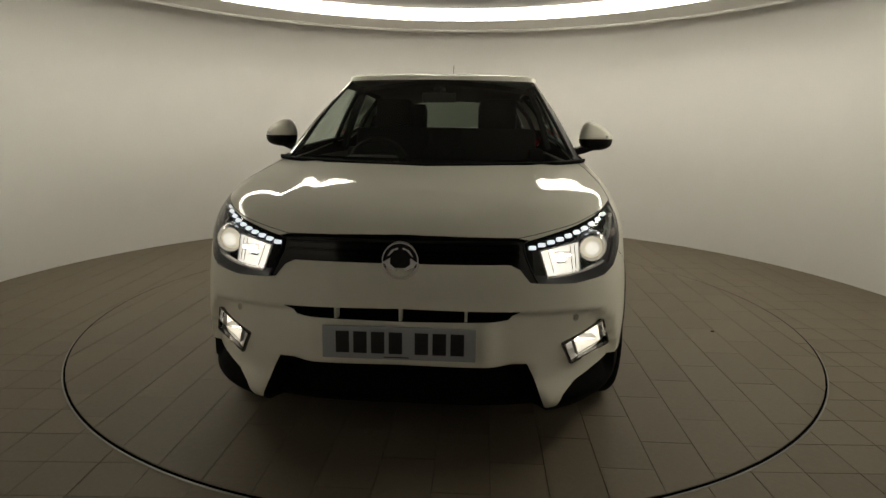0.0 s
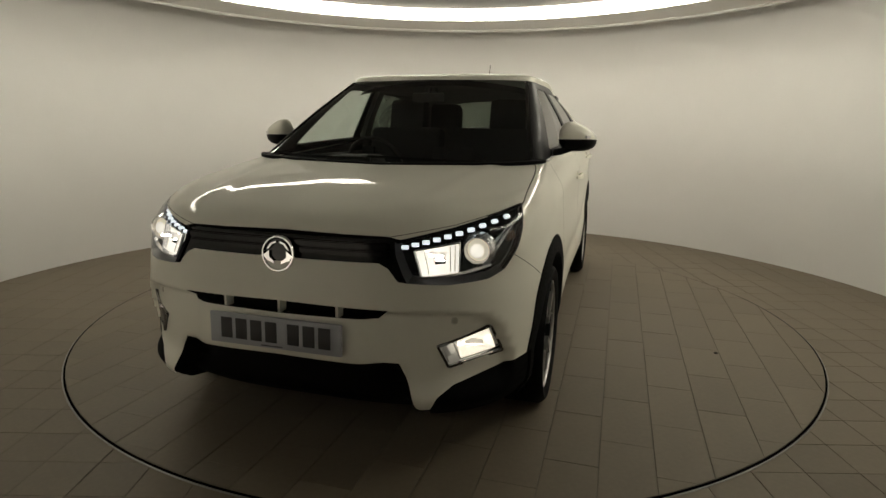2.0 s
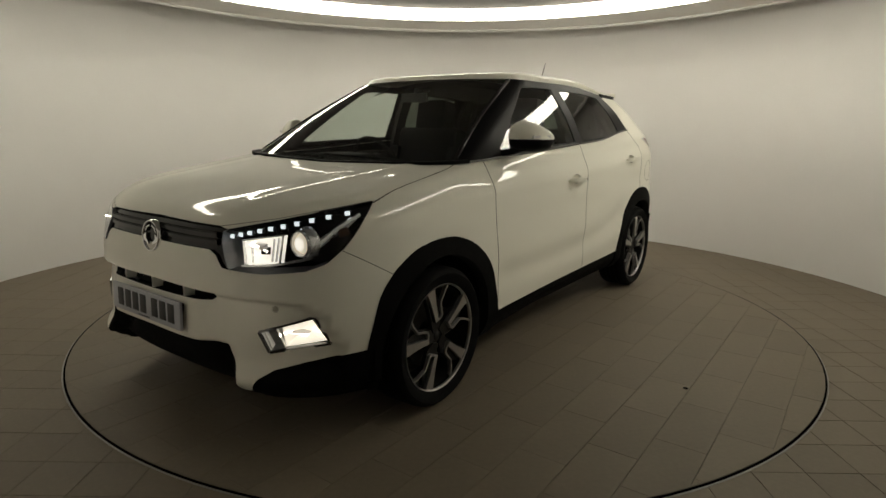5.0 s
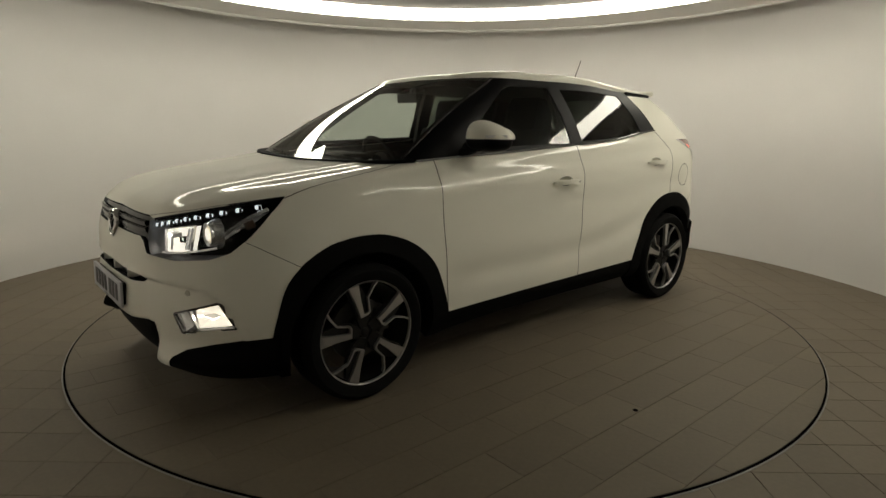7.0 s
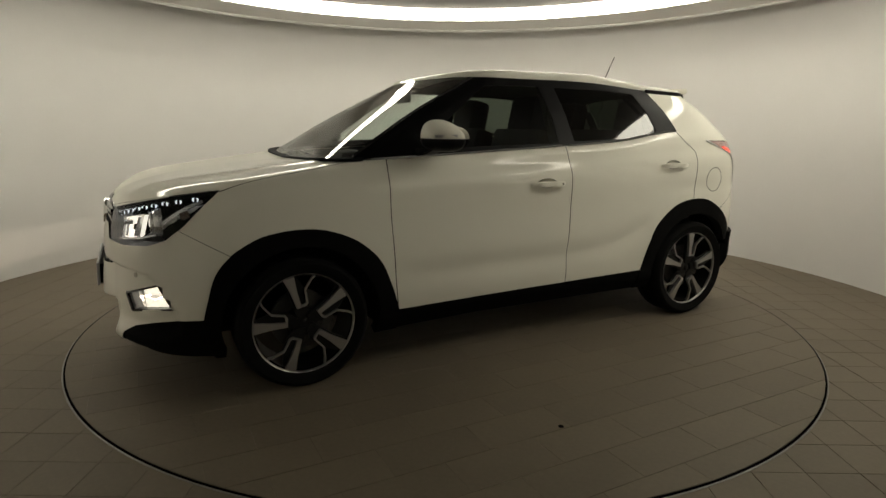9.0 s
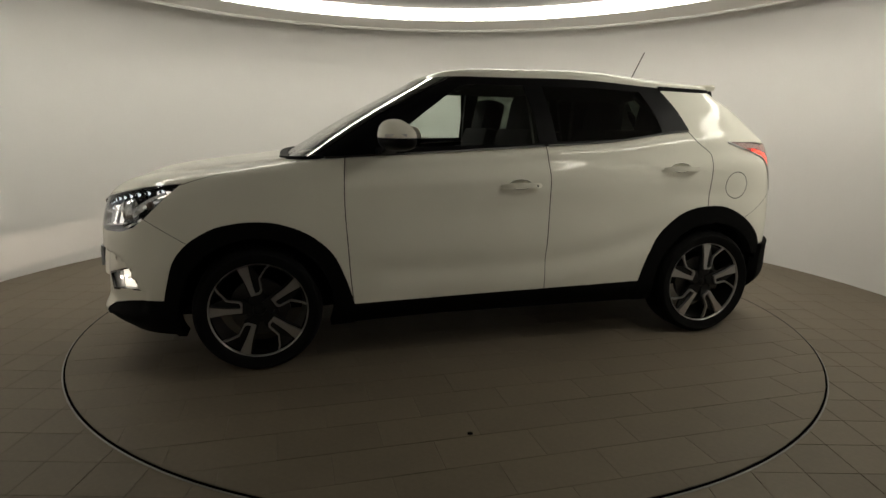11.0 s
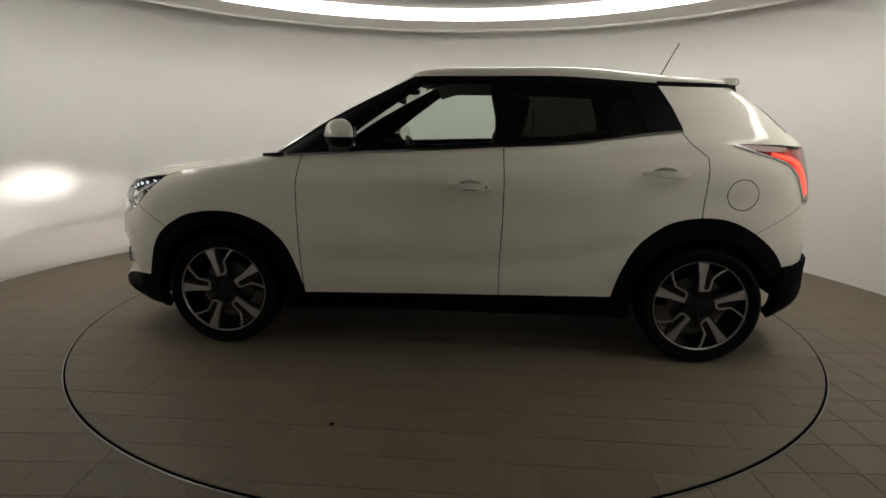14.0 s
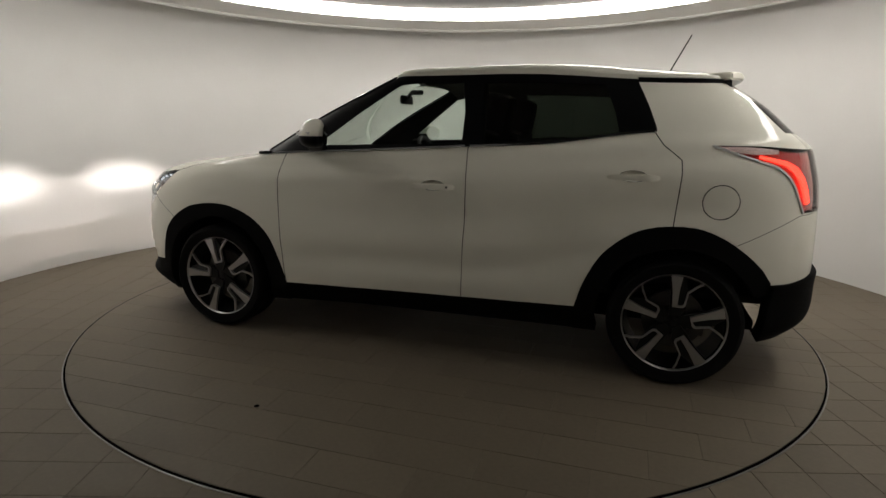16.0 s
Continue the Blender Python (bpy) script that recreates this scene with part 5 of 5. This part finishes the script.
def roof_details(car):
    # antenna
    a = new("antenna")
    a.parent = car
    tagged(a, "thin black roof antenna")
    bm = bmesh.new()
    cyl(bm, (-1.222, 0, 1.548), (-1.325, 0, 1.752), 0.0042, 0.003, 10)
    part("rod", bm, CLAD, a)
    bm = bmesh.new()
    box(bm, (-1.245, -0.012, 1.525), (-1.185, 0.012, 1.552), 0.006)
    part("foot", bm, CLAD, a)
    # spoiler
    bm = bmesh.new()
    row, wd = [], []
    for k in range(25):
        y = -0.53 + 1.06 * k / 24
        t = abs(y) / 0.53
        row.append((-1.515 + 0.10 * t ** 3, y, 1.494 - 0.012 * t ** 2))
        wd.append(0.15)
    sweep(bm, row, wd, 0.036)
    bmesh.ops.bevel(bm, geom=[e for e in bm.edges if e.calc_face_angle(0) > 1.0], offset=0.008, segments=3, affect="EDGES")
    part("spoiler", bm, PAINT, car, "cream white roof spoiler")
    for s in (1, -1):
        line = [(float(x), s * (float(y) + 0.006), float(z) - 0.008) for x, y, z in CABIN_ROWS[-1] if -1.46 < x < -1.04 and y > 0.3]
        bm = bmesh.new()
        sweep(bm, line, 0.018, 0.032, [(0, 0, 1)] * len(line))
        part("roof_strip", bm, PILLAR, car, "gloss black strip under the roof edge")
    # wipers at the foot of the windscreen, and the black cowl
    row = [(float(p[0]) + 0.012, float(p[1]), float(p[2]) + 0.004) for p in BODY[-1] if p[0] > 0.93]
    bm = bmesh.new()
    line = [(x, -y, z) for x, y, z in row[::-1]] + row[1:]
    sweep(bm, line, 0.05, 0.016)
    part("cowl", bm, CLAD, car, "black cowl at the foot of the windscreen")
    for y0, y1 in ((0.50, -0.12), (-0.10, -0.66)):
        bm = bmesh.new()
        sweep(bm, [(1.075, y0, 1.062), (1.085, (y0 + y1) / 2, 1.068), (1.045 if y1 > -0.3 else 1.0, y1, 1.072)], 0.014, 0.012)
        cyl(bm, (1.09, y0, 1.045), (1.075, y0, 1.066), 0.014, 0.012, 12)
        part("wiper", bm, CLAD, car, "black wiper")


def interior(car):
    cab = new("cabin")
    cab.parent = car
    tagged(cab, "dark cabin lining")
    # dashboard
    bm = bmesh.new()
    box(bm, (0.42, -0.72, 0.72), (0.98, 0.72, 1.0), 0.05)
    box(bm, (0.55, -0.52, 0.98), (0.75, -0.22, 1.06), 0.03)
    part("dashboard", bm, CABIN, cab, "black dashboard")
    # steering wheel on the car's right
    bm = bmesh.new()
    m = pose(0.36, -0.37, 0.985, 0, -66, 0)
    prof = [(0.178 + 0.014 * math.cos(radians(a)), 0.014 * math.sin(radians(a))) for a in range(0, 360, 45)]
    lathe(bm, prof, 40, m, True)
    for a in (0, 90, 180, 270):
        d = Vector((math.cos(radians(a)), math.sin(radians(a)), 0))
        if a == 0:
            continue
        cyl(bm, m @ (d * 0.04), m @ (d * 0.175), 0.014, seg=10)
    cyl(bm, m @ Vector((0, 0, -0.02)), m @ Vector((0, 0, 0.03)), 0.065, 0.06, 24)
    cyl(bm, m @ Vector((0, 0, -0.25)), m @ Vector((0, 0, 0)), 0.03, seg=12)
    bmesh.ops.recalc_face_normals(bm, faces=bm.faces[:])
    part("steering_wheel", bm, CABIN, cab, "black steering wheel")
    seat(car, 0.37, 0.10, 0.54, "front_seat")
    seat(car, -0.37, 0.10, 0.54, "front_seat")
    seat(car, 0.0, -0.82, 1.25, "rear_bench")
    # rear-view mirror
    bm = bmesh.new()
    box(bm, (0.40, -0.10, 1.368), (0.422, 0.10, 1.424), 0.012)
    cyl(bm, (0.405, 0, 1.41), (0.37, 0, 1.45), 0.012, seg=10)
    box(bm, (0.30, -0.035, 1.43), (0.375, 0.035, 1.46), 0.012)
    part("interior_mirror", bm, CABIN, cab, "black interior mirror")
    # roof lining, door linings, parcel shelf, pillars
    bm = bmesh.new()
    g = [[bm.verts.new((x, y, 1.520 - 0.06 * (y / 0.55) ** 2 - (0.04 if x > 0.1 else 0) - 0.10 * max(0, -x - 0.7))) for y in np.linspace(-0.55, 0.55, 13)] for x in np.linspace(0.2, -1.42, 15)]
    for A, B in zip(g, g[1:]):
        for k in range(12):
            bm.faces.new((A[k], A[k + 1], B[k + 1], B[k]))
    part("headlining", bm, CABIN, cab, "dark roof lining")
    for s in (1, -1):
        bm = bmesh.new()
        box(bm, (-1.0, s * 0.74 - 0.02, 0.40), (0.80, s * 0.74 + 0.02, 1.045), 0.015)
        part("door_lining", bm, CABIN, cab, "black door lining")
        bm = bmesh.new()
        sweep(bm, [(-0.26, s * 0.735, 1.08), (-0.25, s * 0.66, 1.30), (-0.24, s * 0.57, 1.49)], 0.10, 0.03, [(0, s, 0.3)] * 3)
        part("pillar_lining", bm, CABIN, cab, "dark pillar lining")
        bm = bmesh.new()
        sweep(bm, [(-1.15, s * 0.72, 1.15), (-1.08, s * 0.64, 1.32), (-1.0, s * 0.52, 1.455)], 0.16, 0.03, [(0, s, 0.3)] * 3)
        part("pillar_lining", bm, CABIN, cab, "dark pillar lining")
    for s in (1, -1):
        bm = bmesh.new()
        sweep(bm, [(-1.30, s * 0.60, 0.45), (-1.30, s * 0.59, 1.12), (-1.27, s * 0.50, 1.44)], 0.44, 0.05, [(0, s, 0.2)] * 3)
        part("boot_lining", bm, CABIN, cab, "dark boot lining")
        bm = bmesh.new()
        box(bm, (-1.80, s * 0.60 - 0.012, 0.45), (-1.46, s * 0.60 + 0.012, 1.17), 0.006)
        part("boot_lining", bm, CABIN, cab, "dark boot lining")
    bm = bmesh.new()
    box(bm, (-1.80, -0.62, 1.0), (-1.10, 0.62, 1.04), 0.01)
    part("parcel_shelf", bm, CABIN, cab, "dark parcel shelf")
    bm = bmesh.new()
    box(bm, (-1.75, -0.7, 0.40), (0.9, 0.7, 0.44), 0.01)
    part("cabin_floor", bm, CABIN, cab, "dark carpet")


room()
TABLE = floor_and_table()
WHEEL = wheel()
CAR = build_car()


def motions():
    rows = [(float(k), a) for k, a in enumerate(TURN)]
    walk(TABLE, [(t, pose(0, 0, 0, 0, 0, a)) for t, a in rows])
    spin = []
    for t, a in rows:
        c, s = math.cos(radians(a)), math.sin(radians(a))
        spin.append((t, pose(c * CAR_X - s * CAR_Y, s * CAR_X + c * CAR_Y, 0.009, 0, 0, a)))
    walk(CAR, spin)


motions()
